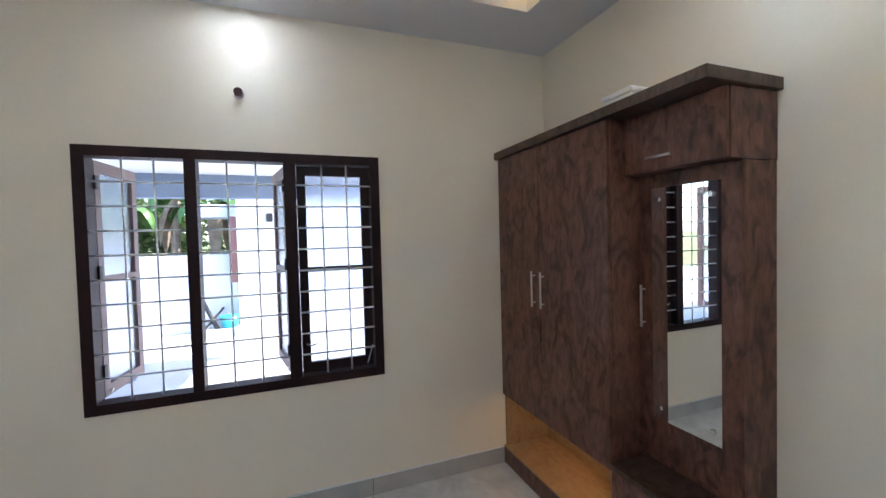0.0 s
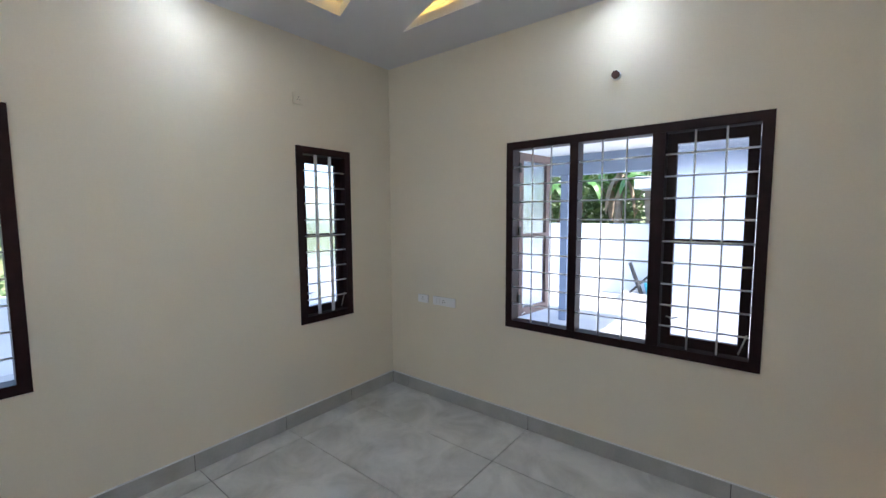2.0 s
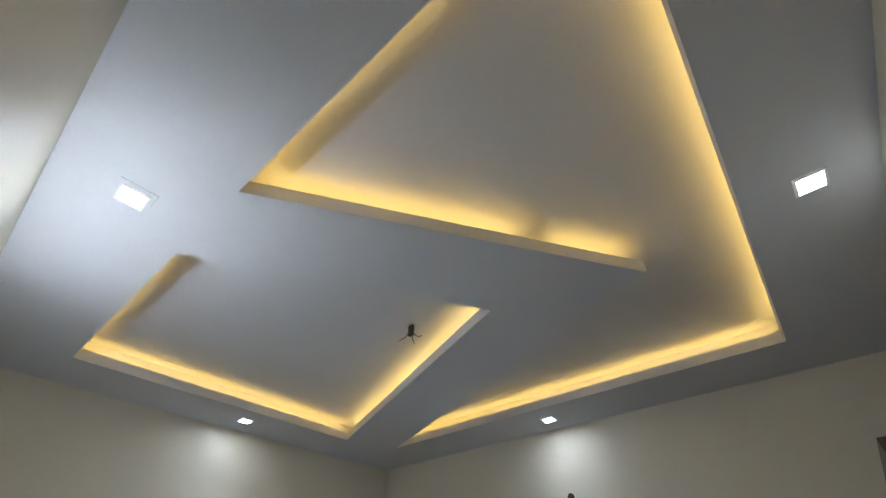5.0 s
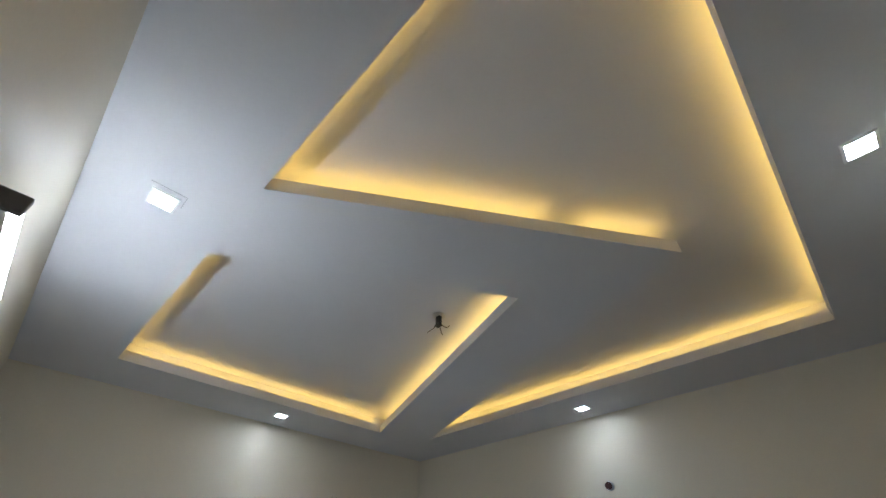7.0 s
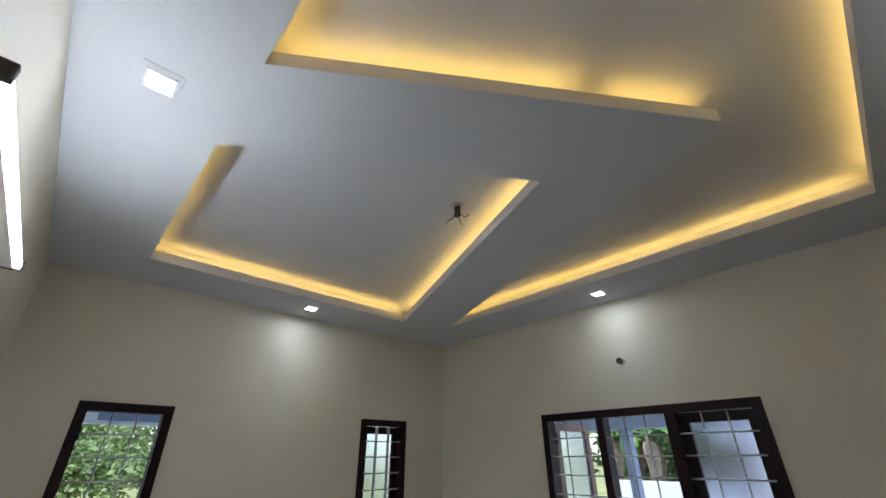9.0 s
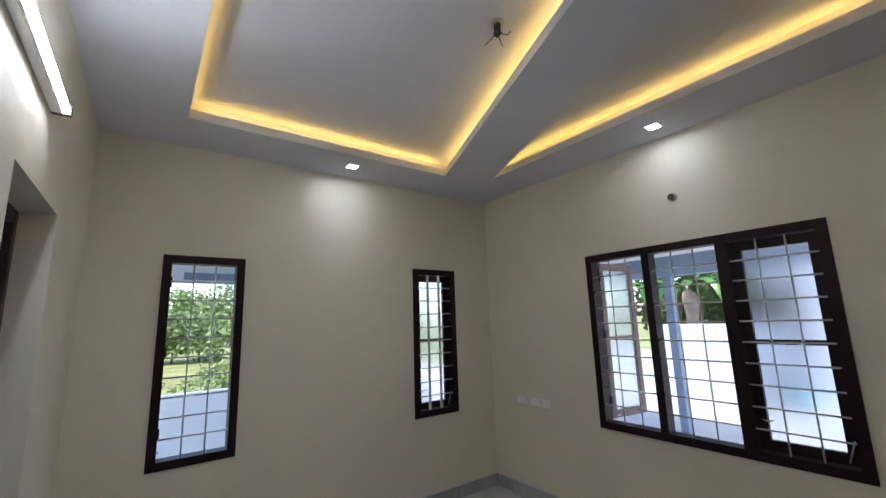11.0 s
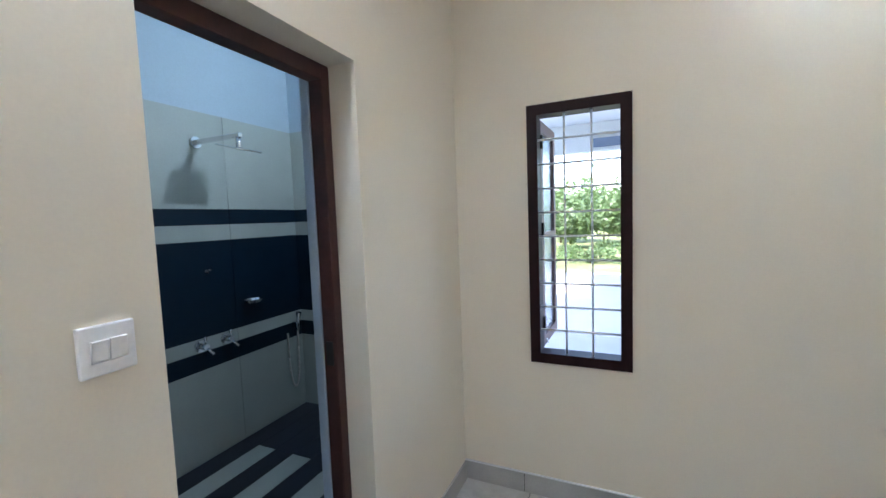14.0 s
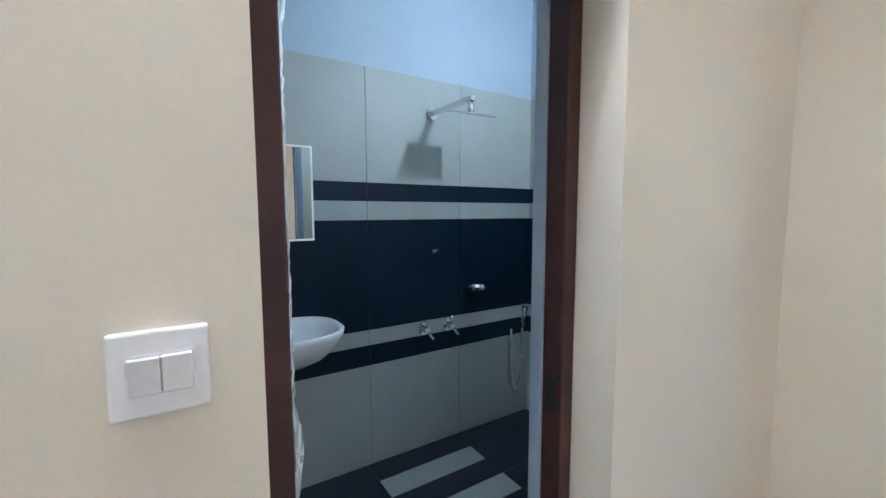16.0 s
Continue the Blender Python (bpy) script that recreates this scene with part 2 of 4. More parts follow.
def wall_bm(axis, near, far, lo, hi, z0, z1, holes):
    """A wall with rectangular openings that go through it; axis is the way it runs."""
    bm = bmesh.new()
    us = sorted({lo, hi, *(h[0] for h in holes), *(h[1] for h in holes)})
    zs = sorted({z0, z1, *(h[2] for h in holes), *(h[3] for h in holes)})
    cells = {}

    def filled(i, j):
        if not (0 <= i < len(us) - 1 and 0 <= j < len(zs) - 1):
            return False
        u, z = (us[i] + us[i + 1]) / 2, (zs[j] + zs[j + 1]) / 2
        return not any(h[0] < u < h[1] and h[2] < z < h[3] for h in holes)

    def vert(u, w, z):
        key = (u, w, z)
        if key not in cells:
            cells[key] = bm.verts.new((u, w, z) if axis == "x" else (w, u, z))
        return cells[key]

    for i in range(len(us) - 1):
        for j in range(len(zs) - 1):
            if not filled(i, j):
                continue
            u0, u1, a, b = us[i], us[i + 1], zs[j], zs[j + 1]
            for w in (near, far):
                bm.faces.new([vert(u0, w, a), vert(u1, w, a), vert(u1, w, b), vert(u0, w, b)])
            for (di, dj), (p, q) in (((-1, 0), ((u0, a), (u0, b))), ((1, 0), ((u1, a), (u1, b))), ((0, -1), ((u0, a), (u1, a))), ((0, 1), ((u0, b), (u1, b)))):
                if not filled(i + di, j + dj):
                    bm.faces.new([vert(p[0], near, p[1]), vert(q[0], near, q[1]), vert(q[0], far, q[1]), vert(p[0], far, p[1])])
    return bm


# ---- large structure ----
BW = (-0.577, 0.923, 0.748, 2.089)
LW = (-0.088, 0.406, 0.75, 2.089)
SW = (1.836, 2.321, 0.755, 2.089)
DOOR = (-0.874, -0.168, -0.1, 2.092)
TOP = 3.12
structure("wall_north", wall_bm("x", NY, NY + THICK, WX - THICK, EX + THICK, -0.1, TOP, [BW]), M_WALL, "plain cream painted wall with a wide barred window", "wall")
structure("wall_west", wall_bm("y", WX - THICK, WX, SY, NY, -0.1, TOP, [LW, SW]), M_WALL, "plain cream painted wall with two narrow windows", "wall")
structure("wall_south", wall_bm("x", SY - 0.2, SY, WX - 0.45, EX + THICK, -0.1, TOP, [DOOR]), M_WALL, "plain cream painted wall with the bathroom doorway", "wall")
structure("wall_east", wall_bm("y", EX, EX + THICK, SY, NY, -0.1, TOP, []), M_WALL, "plain cream painted wall behind the wardrobe", "wall")
structure("floor_base", solid(WX - 0.1, EX + 0.1, SY - 0.21, NY + 0.1, -0.12, -0.006), M_GROUT, "dark grout bed under the floor tiles", "floor")
structure("ceiling_upper", solid(WX - 0.1, EX + 0.1, SY - 0.1, NY + 0.1, CEIL_UP, CEIL_UP + 0.1), M_CEIL, "plain white upper ceiling inside the recesses", "ceiling")
structure("roof", solid(WX - 0.5, EX + 0.5, -2.4, NY + 0.5, TOP, TOP + 0.15), M_OUT, "flat white concrete roof slab", "roof")

# false ceiling with two slanted recesses
REC_A = [(-1.322, -0.035), (-1.322, 1.903), (0.727, 1.097), (0.035, -0.035)]
REC_B = [(0.515, -0.035), (1.385, 1.288), (-1.168, 2.322), (1.715, 2.322), (1.80, -0.035)]


def inside(p, poly):
    hit = False
    for (x0, y0), (x1, y1) in zip(poly, poly[1:] + poly[:1]):
        if (y0 > p[1]) != (y1 > p[1]) and p[0] < (x1 - x0) * (p[1] - y0) / (y1 - y0) + x0:
            hit = not hit
    return hit


def false_ceiling():
    from mathutils.geometry import delaunay_2d_cdt
    outer = [(WX - 0.02, SY - 0.02), (EX + 0.02, SY - 0.02), (EX + 0.02, NY + 0.02), (WX - 0.02, NY + 0.02)]
    pts, edges = [], []
    for loop in (outer, REC_A, REC_B):
        k = len(pts)
        pts += [Vector(p) for p in loop]
        edges += [(k + i, k + (i + 1) % len(loop)) for i in range(len(loop))]
    vs, es, fs, *_ = delaunay_2d_cdt(pts, edges, [], 0, 1e-6)
    bm = bmesh.new()
    low = [bm.verts.new((v.x, v.y, CEIL)) for v in vs]
    top = [bm.verts.new((v.x, v.y, CEIL + SLAB)) for v in vs]
    used = {}
    for f in fs:
        c = sum((vs[i] for i in f), Vector((0, 0))) / len(f)
        if inside(c, REC_A) or inside(c, REC_B):
            continue
        bm.faces.new([low[i] for i in f])
        bm.faces.new([top[i] for i in reversed(f)])
        for a, b in zip(f, (*f[1:], f[0])):
            used[(a, b)] = True
    for a, b in used:
        if (b, a) not in used:
            bm.faces.new([low[a], low[b], top[b], top[a]])
    return bm


structure("ceiling_false", false_ceiling(), M_CEIL, "white gypsum false ceiling with two slanted recesses", "ceiling")


def offset(poly, d):
    """The polygon grown outwards by d."""
    n, out = len(poly), []
    area = sum(a[0] * b[1] - b[0] * a[1] for a, b in zip(poly, poly[1:] + poly[:1]))
    s = 1 if area > 0 else -1
    for i in range(n):
        p, c, q = (Vector(poly[j % n]) for j in (i - 1, i, i + 1))
        d1, d2 = (c - p).normalized(), (q - c).normalized()
        n1, n2 = Vector((d1.y, -d1.x)) * s, Vector((d2.y, -d2.x)) * s
        m = n1 + n2
        m = m / max(m.dot(n1), 0.05)
        out.append(tuple(c + m * d))
    return out


for poly, lit in ((REC_A, (3, 0, 1)), (REC_B, (0, 2, 3, 4))):
    back = offset(poly, 0.075)
    bm = bmesh.new()
    for a, b in zip(back, back[1:] + back[:1]):
        v = [bm.verts.new(p) for p in ((*a, CEIL + SLAB + 0.001), (*b, CEIL + SLAB + 0.001), (*b, CEIL_UP), (*a, CEIL_UP))]
        bm.faces.new(v)
    structure("ceiling_cove", bm, M_CEIL, "white upstand closing the light cove", "ceiling")
    turn = sum(p[0] * q[1] - q[0] * p[1] for p, q in zip(poly, poly[1:] + poly[:1]))
    for i in lit:
        a, b = Vector(poly[i]), Vector(poly[(i + 1) % len(poly)])
        d = (b - a).normalized()
        out = Vector((d.y, -d.x)) * (0.035 if turn > 0 else -0.035)
        a, b = a + out, b + out
        runs = [(a + d * 0.04, b - d * 0.03)]
        if poly is REC_B and i == 0:
            mid = a.lerp(b, 0.68)
            runs = [(a + d * 0.04, mid - d * 0.03), (mid + d * 0.10, b - d * 0.03)]
        for p, q in runs:
            led = tagged(place("led_strip", solid(-0.006, 0.006, 0, (q - p).length, 0, 0.006), M_LED), "warm yellow led strip lying in the ceiling cove", "led strip", "cove led strips")
            led.matrix_world = Matrix.Translation((*p, CEIL + SLAB + 0.0015)) @ Matrix.Rotation(math.atan2(-d.x, d.y), 4, "Z")

# raised lip along the south edge of each recess, in front of its strip, unseen and added to cut the glow
for x0, x1 in ((-1.322, 0.035), (0.515, 1.80)):
    structure("ceiling_lip", solid(x0 + 0.002, x1 - 0.002, -0.047, -0.0355, CEIL + SLAB - 0.004, CEIL + SLAB + 0.018), M_CEIL, "thin gypsum lip added in front of the led strip to cut its glow", "ceiling")

# ---- downlights and tube ----
def downlight(x, y, turn=0, loose=False):
    t = thing("downlight", (x, y, CEIL), "square white ceiling downlight, lit cool white" + (", set beside its cut-out" if loose else ""), "ceiling light", "square downlights")
    fr = bmesh.new()
    for a in ((-0.045, 0.045, -0.045, -0.036), (-0.045, 0.045, 0.036, 0.045), (-0.045, -0.036, -0.036, 0.036), (0.036, 0.045, -0.036, 0.036)):
        box(fr, x + a[0], x + a[1], y + a[2], y + a[3], CEIL - 0.008, CEIL - 0.0005)
    part("trim_frame", fr, M_PLAST, t)
    part("diffuser", solid(x - 0.036, x + 0.036, y - 0.036, y + 0.036, CEIL - 0.006, CEIL - 0.001), M_DOWN, t)
    lamp = bpy.data.lights.new("downlight_beam", "SPOT")
    lamp.energy, lamp.spot_size, lamp.spot_blend, lamp.shadow_soft_size, lamp.color = SPOT_POWER, radians(88), 1.0, 0.05, (0.60, 0.87, 1.0)
    new("downlight_beam", lamp).matrix_world = look((x, y, CEIL - 0.02), (x, y, 0))
    if loose:
        g = bmesh.new()
        for a in ((0.0, 0.068, 0.056, 0.058), (0.066, 0.068, -0.058, 0.056)):
            box(g, x + a[0], x + a[1], y + a[2], y + a[3], CEIL - 0.0015, CEIL - 0.0005)
        part("cutout_gap", g, M_PLASTG, t, "thin dark cut line in the gypsum")


downlight(-1.525, 1.115)
downlight(0.2, 2.548)
downlight(1.957, 1.155)
downlight(0.222, -0.258, loose=True)

tube = thing("tube_light", (0.06, SY, 2.40), "slim white led batten tube on the cream wall, lit", "tube light")
hs = solid(-0.50, 0.62, SY + 0.001, SY + 0.03, 2.385, 2.42, bevel=0.004)
# thin flanges added to the housing to keep tube light off the ceiling
box(hs, -0.484, 0.606, SY + 0.028, SY + 0.040, 2.4165, 2.4205)
box(hs, -0.484, 0.606, SY + 0.028, SY + 0.036, 2.3845, 2.3885)
part("housing", hs, M_PLAST, tube)
part("lit_tube", bar((-0.485, SY + 0.042, 2.402), (0.605, SY + 0.042, 2.402), 0.0125), M_TUBE, tube)
for x in (-0.50, 0.607):
    part("end_cap", solid(x - 0.004, x + 0.016, SY + 0.001, SY + 0.058, 2.382, 2.424, bevel=0.004), M_CAP, tube, "dark grey-brown plastic end cap")

hook = thing("fan_hook", (0.2, 1.10, CEIL_UP), "metal fan hook with loose wires on the ceiling", "fan hook")
part("plate", bar((0.2, 1.10, CEIL_UP - 0.006), (0.2, 1.10, CEIL_UP - 0.0005), 0.035), M_STEEL, hook)
part("clamp", solid(0.185, 0.215, 1.09, 1.11, CEIL_UP - 0.07, CEIL_UP - 0.006, bevel=0.003), M_DARK, hook)
for k in range(4):
    a, w = k * 1.6 + 0.4, bmesh.new()
    pts = [Vector((0.2 + math.cos(a) * r, 1.10 + math.sin(a) * r, CEIL_UP - z)) for r, z in ((0.01, 0.05), (0.03, 0.075), (0.05, 0.085), (0.065, 0.075 + 0.01 * k))]
    for p, q in zip(pts, pts[1:]):
        rod(w, p, q, 0.0025, seg=6)
    part("wire", w, M_DARK if k % 2 else M_PIPE, hook)


# ---- windows ----
def window(name, m, width, z0, z1, panels, label):
    """Built in a local frame: u along the wall to the viewer's right, v out of the room, seen from inside. m takes (u, v, z) to the world."""
    win = thing(name, (0, 0, 0), label, "window", kind="structure")

    def add(pname, bm, material, parent=win, plabel="", t=None):
        bmesh.ops.transform(bm, verts=bm.verts, matrix=m if t is None else m @ t)
        return part(pname, bm, material, parent, plabel)

    F = 0.052
    fr = bmesh.new()
    box(fr, 0, width, -0.012, 0.085, z1 - F, z1)
    box(fr, 0, width, -0.012, 0.085, z0, z0 + F)
    box(fr, 0, F, -0.012, 0.085, z0 + F, z1 - F)
    box(fr, width - F, width, -0.012, 0.085, z0 + F, z1 - F)
    add("window_frame", fr, M_WOOD)
    for u0, u1 in [(p[1], q[0]) for p, q in zip(panels, panels[1:])]:
        add("mullion", solid(u0, u1, -0.010, 0.083, z0 + F, z1 - F), M_WOOD)
    n = 10
    for u0, u1, state, flat in panels:
        for k in range(1, n):
            z = z0 + F + (z1 - z0 - 2 * F) * k / n
            add("grille_bar", bar((u0 - 0.004, 0.012, z), (u1 + 0.004, 0.012, z), 0.0052, seg=8), M_BAR)
        for k in (1, 2):
            u = u0 + (u1 - u0) * k / 3
            if flat:
                add("grille_bar", solid(u - 0.013, u + 0.013, 0.017, 0.023, z0 + F, z1 - F), M_BAR)
            else:
                add("grille_bar", bar((u, 0.02, z0 + F), (u, 0.02, z1 - F), 0.005, seg=8), M_BAR)
        # shutter leaf, hinged on its left side, in its own frame
        w, a0, a1, S = u1 - u0, z0 + F + 0.004, z1 - F - 0.004, 0.052
        if state is None:
            t = Matrix.Translation((u0, 0.05, 0))
        else:
            t = Matrix.Translation((u0 if state > 0 else u1, 0.09, 0)) @ Matrix.Rotation(radians(state), 4, "Z")
        sgn = 1 if state is None or state > 0 else -1

        def lb(x0, x1, y0, y1, c0, c1):
            x0, x1 = sorted((sgn * x0, sgn * x1))
            return x0, x1, y0, y1, c0, c1

        mid = (a0 + a1) / 2 + 0.0
        # open leaves take the daylit copy of the wood, closed ones the dark
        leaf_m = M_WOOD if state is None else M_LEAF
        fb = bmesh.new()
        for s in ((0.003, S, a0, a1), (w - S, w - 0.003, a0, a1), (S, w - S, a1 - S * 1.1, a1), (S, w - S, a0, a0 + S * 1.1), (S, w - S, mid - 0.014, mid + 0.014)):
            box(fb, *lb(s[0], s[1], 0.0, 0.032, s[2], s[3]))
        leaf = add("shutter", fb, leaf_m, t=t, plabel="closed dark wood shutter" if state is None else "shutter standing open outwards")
        for c0, c1 in ((a0 + S * 1.1, mid - 0.014), (mid + 0.014, a1 - S * 1.1)):
            g = add("pane", solid(*lb(S, w - S, 0.013, 0.019, c0, c1)), M_FROST, leaf, "frosted glass pane", t=t)
            g.visible_shadow = False
        if state is None:
            add("stay_rod", bar((sgn * (w - 0.045), -0.03, a0 + 0.02), (sgn * (w - 0.012), -0.03, a0 + 0.13), 0.004, seg=6), M_STEEL, leaf, "steel window stay", t=t)
            hb = bar((0.03, -0.004, a0 + 0.17), (0.06, -0.02, a0 + 0.165), 0.005, seg=6)
            rod(hb, (0.06, -0.02, a0 + 0.165), (0.09, -0.02, a0 + 0.175), 0.004, seg=6)
            add("latch", hb, M_STEEL, leaf, "steel latch", t=t)
        else:
            hb = bmesh.new()
            for zz in (a0 + 0.1, a1 - 0.15, mid):
                box(hb, *lb(-0.012, 0.012, -0.012, 0.006, zz, zz + 0.07))
            add("hinge", hb, M_DARK, leaf, t=t)
            add("stay_rod", bar((0.02, -0.02, a0 + 0.02), (sgn * 0.16, 0.03, a0 + 0.02), 0.004, seg=6), M_STEEL, leaf, t=t)
    return win


m_north = Matrix.Translation((BW[0], NY, 0))
window("window_1", m_north, BW[1] - BW[0], BW[2], BW[3], [(0.052, 0.467, 82, False), (0.522, 0.953, -80, False), (1.02, 1.448, None, False)],
       "wide dark wood window, two shutters open, one frosted shutter closed")
m_west = Matrix(((0, -1, 0, WX), (1, 0, 0, 0), (0, 0, 1, 0), (0, 0, 0, 1)))
window("window_2", Matrix.Translation((0, LW[0], 0)) @ m_west, LW[1] - LW[0], LW[2], LW[3], [(0.052, 0.442, 88, False)], "narrow dark wood window with its shutter open")
window("window_3", Matrix.Translation((0, SW[0], 0)) @ m_west, SW[1] - SW[0], SW[2], SW[3], [(0.052, 0.433, None, True)], "narrow dark wood window with closed frosted shutter")

# ---- bathroom door frame ----
df = thing("door_1", (-0.52, -0.63, 0), "dark reddish wooden door frame of the bathroom, no door leaf in view", "door frame", kind="structure")
part("jamb", solid(-0.873, -0.83, -0.66, -0.60, 0, 2.09, bevel=0.004), M_WOODD, df)
part("jamb", solid(-0.222, -0.170, -0.66, -0.60, 0, 2.09, bevel=0.004), M_WOODD, df)
part("head", solid(-0.83, -0.222, -0.66, -0.60, 2.035, 2.09, bevel=0.004), M_WOODD, df)
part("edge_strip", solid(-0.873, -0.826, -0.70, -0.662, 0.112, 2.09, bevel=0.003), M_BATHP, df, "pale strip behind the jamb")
part("threshold", solid(-0.829, -0.223, -0.66, -0.60, 0.0, 0.112, bevel=0.004), M_BFN, df, "dark stone threshold")
part("strike_plate", solid(-0.8305, -0.8265, -0.645, -0.615, 1.0, 1.09), M_DARK, df)
film = bmesh.new()
rng = random.Random(4)
grid = []
for i in range(110):
    z = 0.25 + i * 0.016
    w = 0.012 + 0.05 * max(0.0, noise.noise((0, 3.1, z * 3.5))) + (0.015 if z < 0.95 else 0.0)
    grid.append([film.verts.new((-0.2235 - w * k / 4 - 0.004 * rng.random(), -0.625 - 0.012 * k + 0.016 * rng.random(), z + 0.008 * rng.random())) for k in range(5)])
for a, b in zip(grid, grid[1:]):
    for k in range(4):
        film.faces.new([a[k], a[k + 1], b[k + 1], b[k]])
part("peeling_film", film, M_CLEAR, df, "torn clear protective film")

# ---- wardrobe ----
FX = 1.755
ward = thing("wardrobe", (1.95, 2.03, 0), "dark walnut laminate built-in wardrobe with mirror and lit niche", "wardrobe")
Y0, Y1, Y2 = 1.295, 1.765, NY - 0.002
part("carcass", solid(FX + 0.02, EX - 0.002, Y1, Y2, 0.50, 2.108), M_LAM, ward)
part("plinth", solid(FX + 0.004, EX - 0.002, Y1, Y2, 0.0, 0.11), M_LAM, ward)
nic = part("niche_floor", solid(FX + 0.004, EX - 0.004, Y1 + 0.02, Y2, 0.11, 0.122), M_LAMI, ward, "warm oak laminate floor of the open niche")
part("niche_back", solid(EX - 0.02, EX - 0.004, Y1 + 0.02, Y2, 0.122, 0.485), M_LAMI, ward)
part("niche_side", solid(FX + 0.02, EX - 0.02, Y2 - 0.016, Y2, 0.122, 0.485), M_LAMI, ward)
part("niche_side", solid(FX + 0.02, EX - 0.004, Y1 + 0.004, Y1 + 0.0198, 0.11, 0.485), M_LAMI, ward)
part("niche_top", solid(FX + 0.02, EX - 0.004, Y1 + 0.004, Y2, 0.4852, 0.4998), M_LAMI, ward)
for y in (1.90, 2.18, 2.46):
    part("niche_light", solid(FX + 0.17, FX + 0.20, y - 0.015, y + 0.015, 0.476, 0.485), M_LED2, ward, "small warm light")
YM = 2.31
for a, b, hy in ((Y1, YM - 0.0015, 2.267), (YM + 0.0015, Y2, 2.356)):
    dr = part("door", solid(FX, FX + 0.019, a + 0.001, b - 0.001, 0.485, 2.106, bevel=0.0015), M_LAM, ward)
    hb = bar((FX - 0.025, hy, 1.165), (FX - 0.025, hy, 1.375), 0.006)
    for z in (1.19, 1.35):
        rod(hb, (FX - 0.025, hy, z), (FX + 0.001, hy, z), 0.004)
    part("handle", hb, M_STEEL, dr, "brushed steel bar handle")
part("side_panel", solid(FX + 0.02, EX - 0.003, Y1 - 0.003, Y1 - 0.0002, 0.525, 2.107), M_LAM, ward)
# mirror unit
PX = 1.945
part("mirror_cabinet", solid(PX + 0.018, EX - 0.002, Y0, Y1 - 0.004, 0.525, 1.85), M_LAM, ward)
md = part("mirror_door", solid(PX, PX + 0.017, Y0, Y1 - 0.006, 0.56, 1.848, bevel=0.0015), M_LAM, ward)
mir = part("mirror", solid(PX - 0.006, PX - 0.0005, 1.372, 1.688, 0.742, 1.785), M_MIRROR, md, "frameless rectangular mirror with steel caps")
for y in (1.41, 1.655):
    for z in (0.79, 1.735):
        part("mirror_cap", bar((PX - 0.014, y, z), (PX - 0.006, y, z), 0.011, 0.012), M_CHROME, md)
hb = bar((PX - 0.025, 1.735, 1.15), (PX - 0.025, 1.735, 1.345), 0.006)
for z in (1.17, 1.325):
    rod(hb, (PX - 0.025, 1.735, z), (PX + 0.001, 1.735, z), 0.004)
part("handle", hb, M_STEEL, md)
BX = 1.855
part("loft_box", solid(BX + 0.019, EX - 0.002, Y0 - 0.003, Y1 - 0.004, 1.851, 2.108), M_LAM, ward)
lf = part("loft_flap", solid(BX, BX + 0.018, Y0, Y1 - 0.006, 1.853, 2.106, bevel=0.0015), M_LAM, ward)
hb = bar((BX - 0.022, 1.505, 1.905), (BX - 0.022, 1.62, 1.905), 0.006)
for y in (1.52, 1.605):
    rod(hb, (BX - 0.022, y, 1.905), (BX + 0.001, y, 1.905), 0.004)
part("handle", hb, M_STEEL, lf)
part("drawer_unit", solid(FX + 0.02, EX - 0.002, Y0, Y1 - 0.004, 0.0, 0.495), M_LAM, ward)
part("seat_top", solid(FX - 0.008, EX - 0.002, Y0 - 0.006, Y1 - 0.004, 0.4955, 0.524, bevel=0.002), M_LAMC, ward)
dw = part("drawer_front", solid(FX, FX + 0.019, Y0 + 0.002, Y1 - 0.006, 0.11, 0.492, bevel=0.0015), M_LAM, ward)
hb = bar((FX - 0.022, 1.44, 0.435), (FX - 0.022, 1.60, 0.435), 0.006)
for y in (1.46, 1.58):
    rod(hb, (FX - 0.022, y, 0.435), (FX + 0.001, y, 0.435), 0.004)
part("handle", hb, M_STEEL, dw)
part("cornice", solid(FX - 0.03, EX - 0.002, Y0 - 0.025, Y2, 2.1085, 2.155, bevel=0.003), M_LAMC, ward)
pk = thing("plastic_carton", (1.98, 1.86, 2.155), "small translucent white plastic box on the wardrobe", "box")
part("box_body", solid(1.92, 2.06, 1.78, 1.97, 2.1555, 2.255, bevel=0.012), M_PLAST, pk)
part("lid", solid(1.915, 2.065, 1.775, 1.975, 2.2555, 2.285, bevel=0.01), M_PLAST, pk)


# ---- small wall fittings ----
def plate(name, m, w, h, holes, label, rockers=(), cover=None):
    t = thing(name, tuple(m.translation), label, "electric outlet" if holes else "light switch")
    r = m.to_3x3().to_4x4()

    def add(n, bm, mt):
        bmesh.ops.transform(bm, verts=bm.verts, matrix=m)
        part(n, bm, mt, t)

    add("cover_plate", solid(-w / 2, w / 2, -0.012, -0.0005, -h / 2, h / 2, bevel=0.003), cover or M_PLAST)
    for u, v, s in holes:
        add("pin_hole", solid(u - s, u + s, -0.0132, -0.0122, v - s, v + s), M_DARK)
    for u0, u1, v0, v1 in rockers:
        add("rocker", solid(u0, u1, -0.017, -0.0122, v0, v1, bevel=0.0015), M_PLAST)
    return t


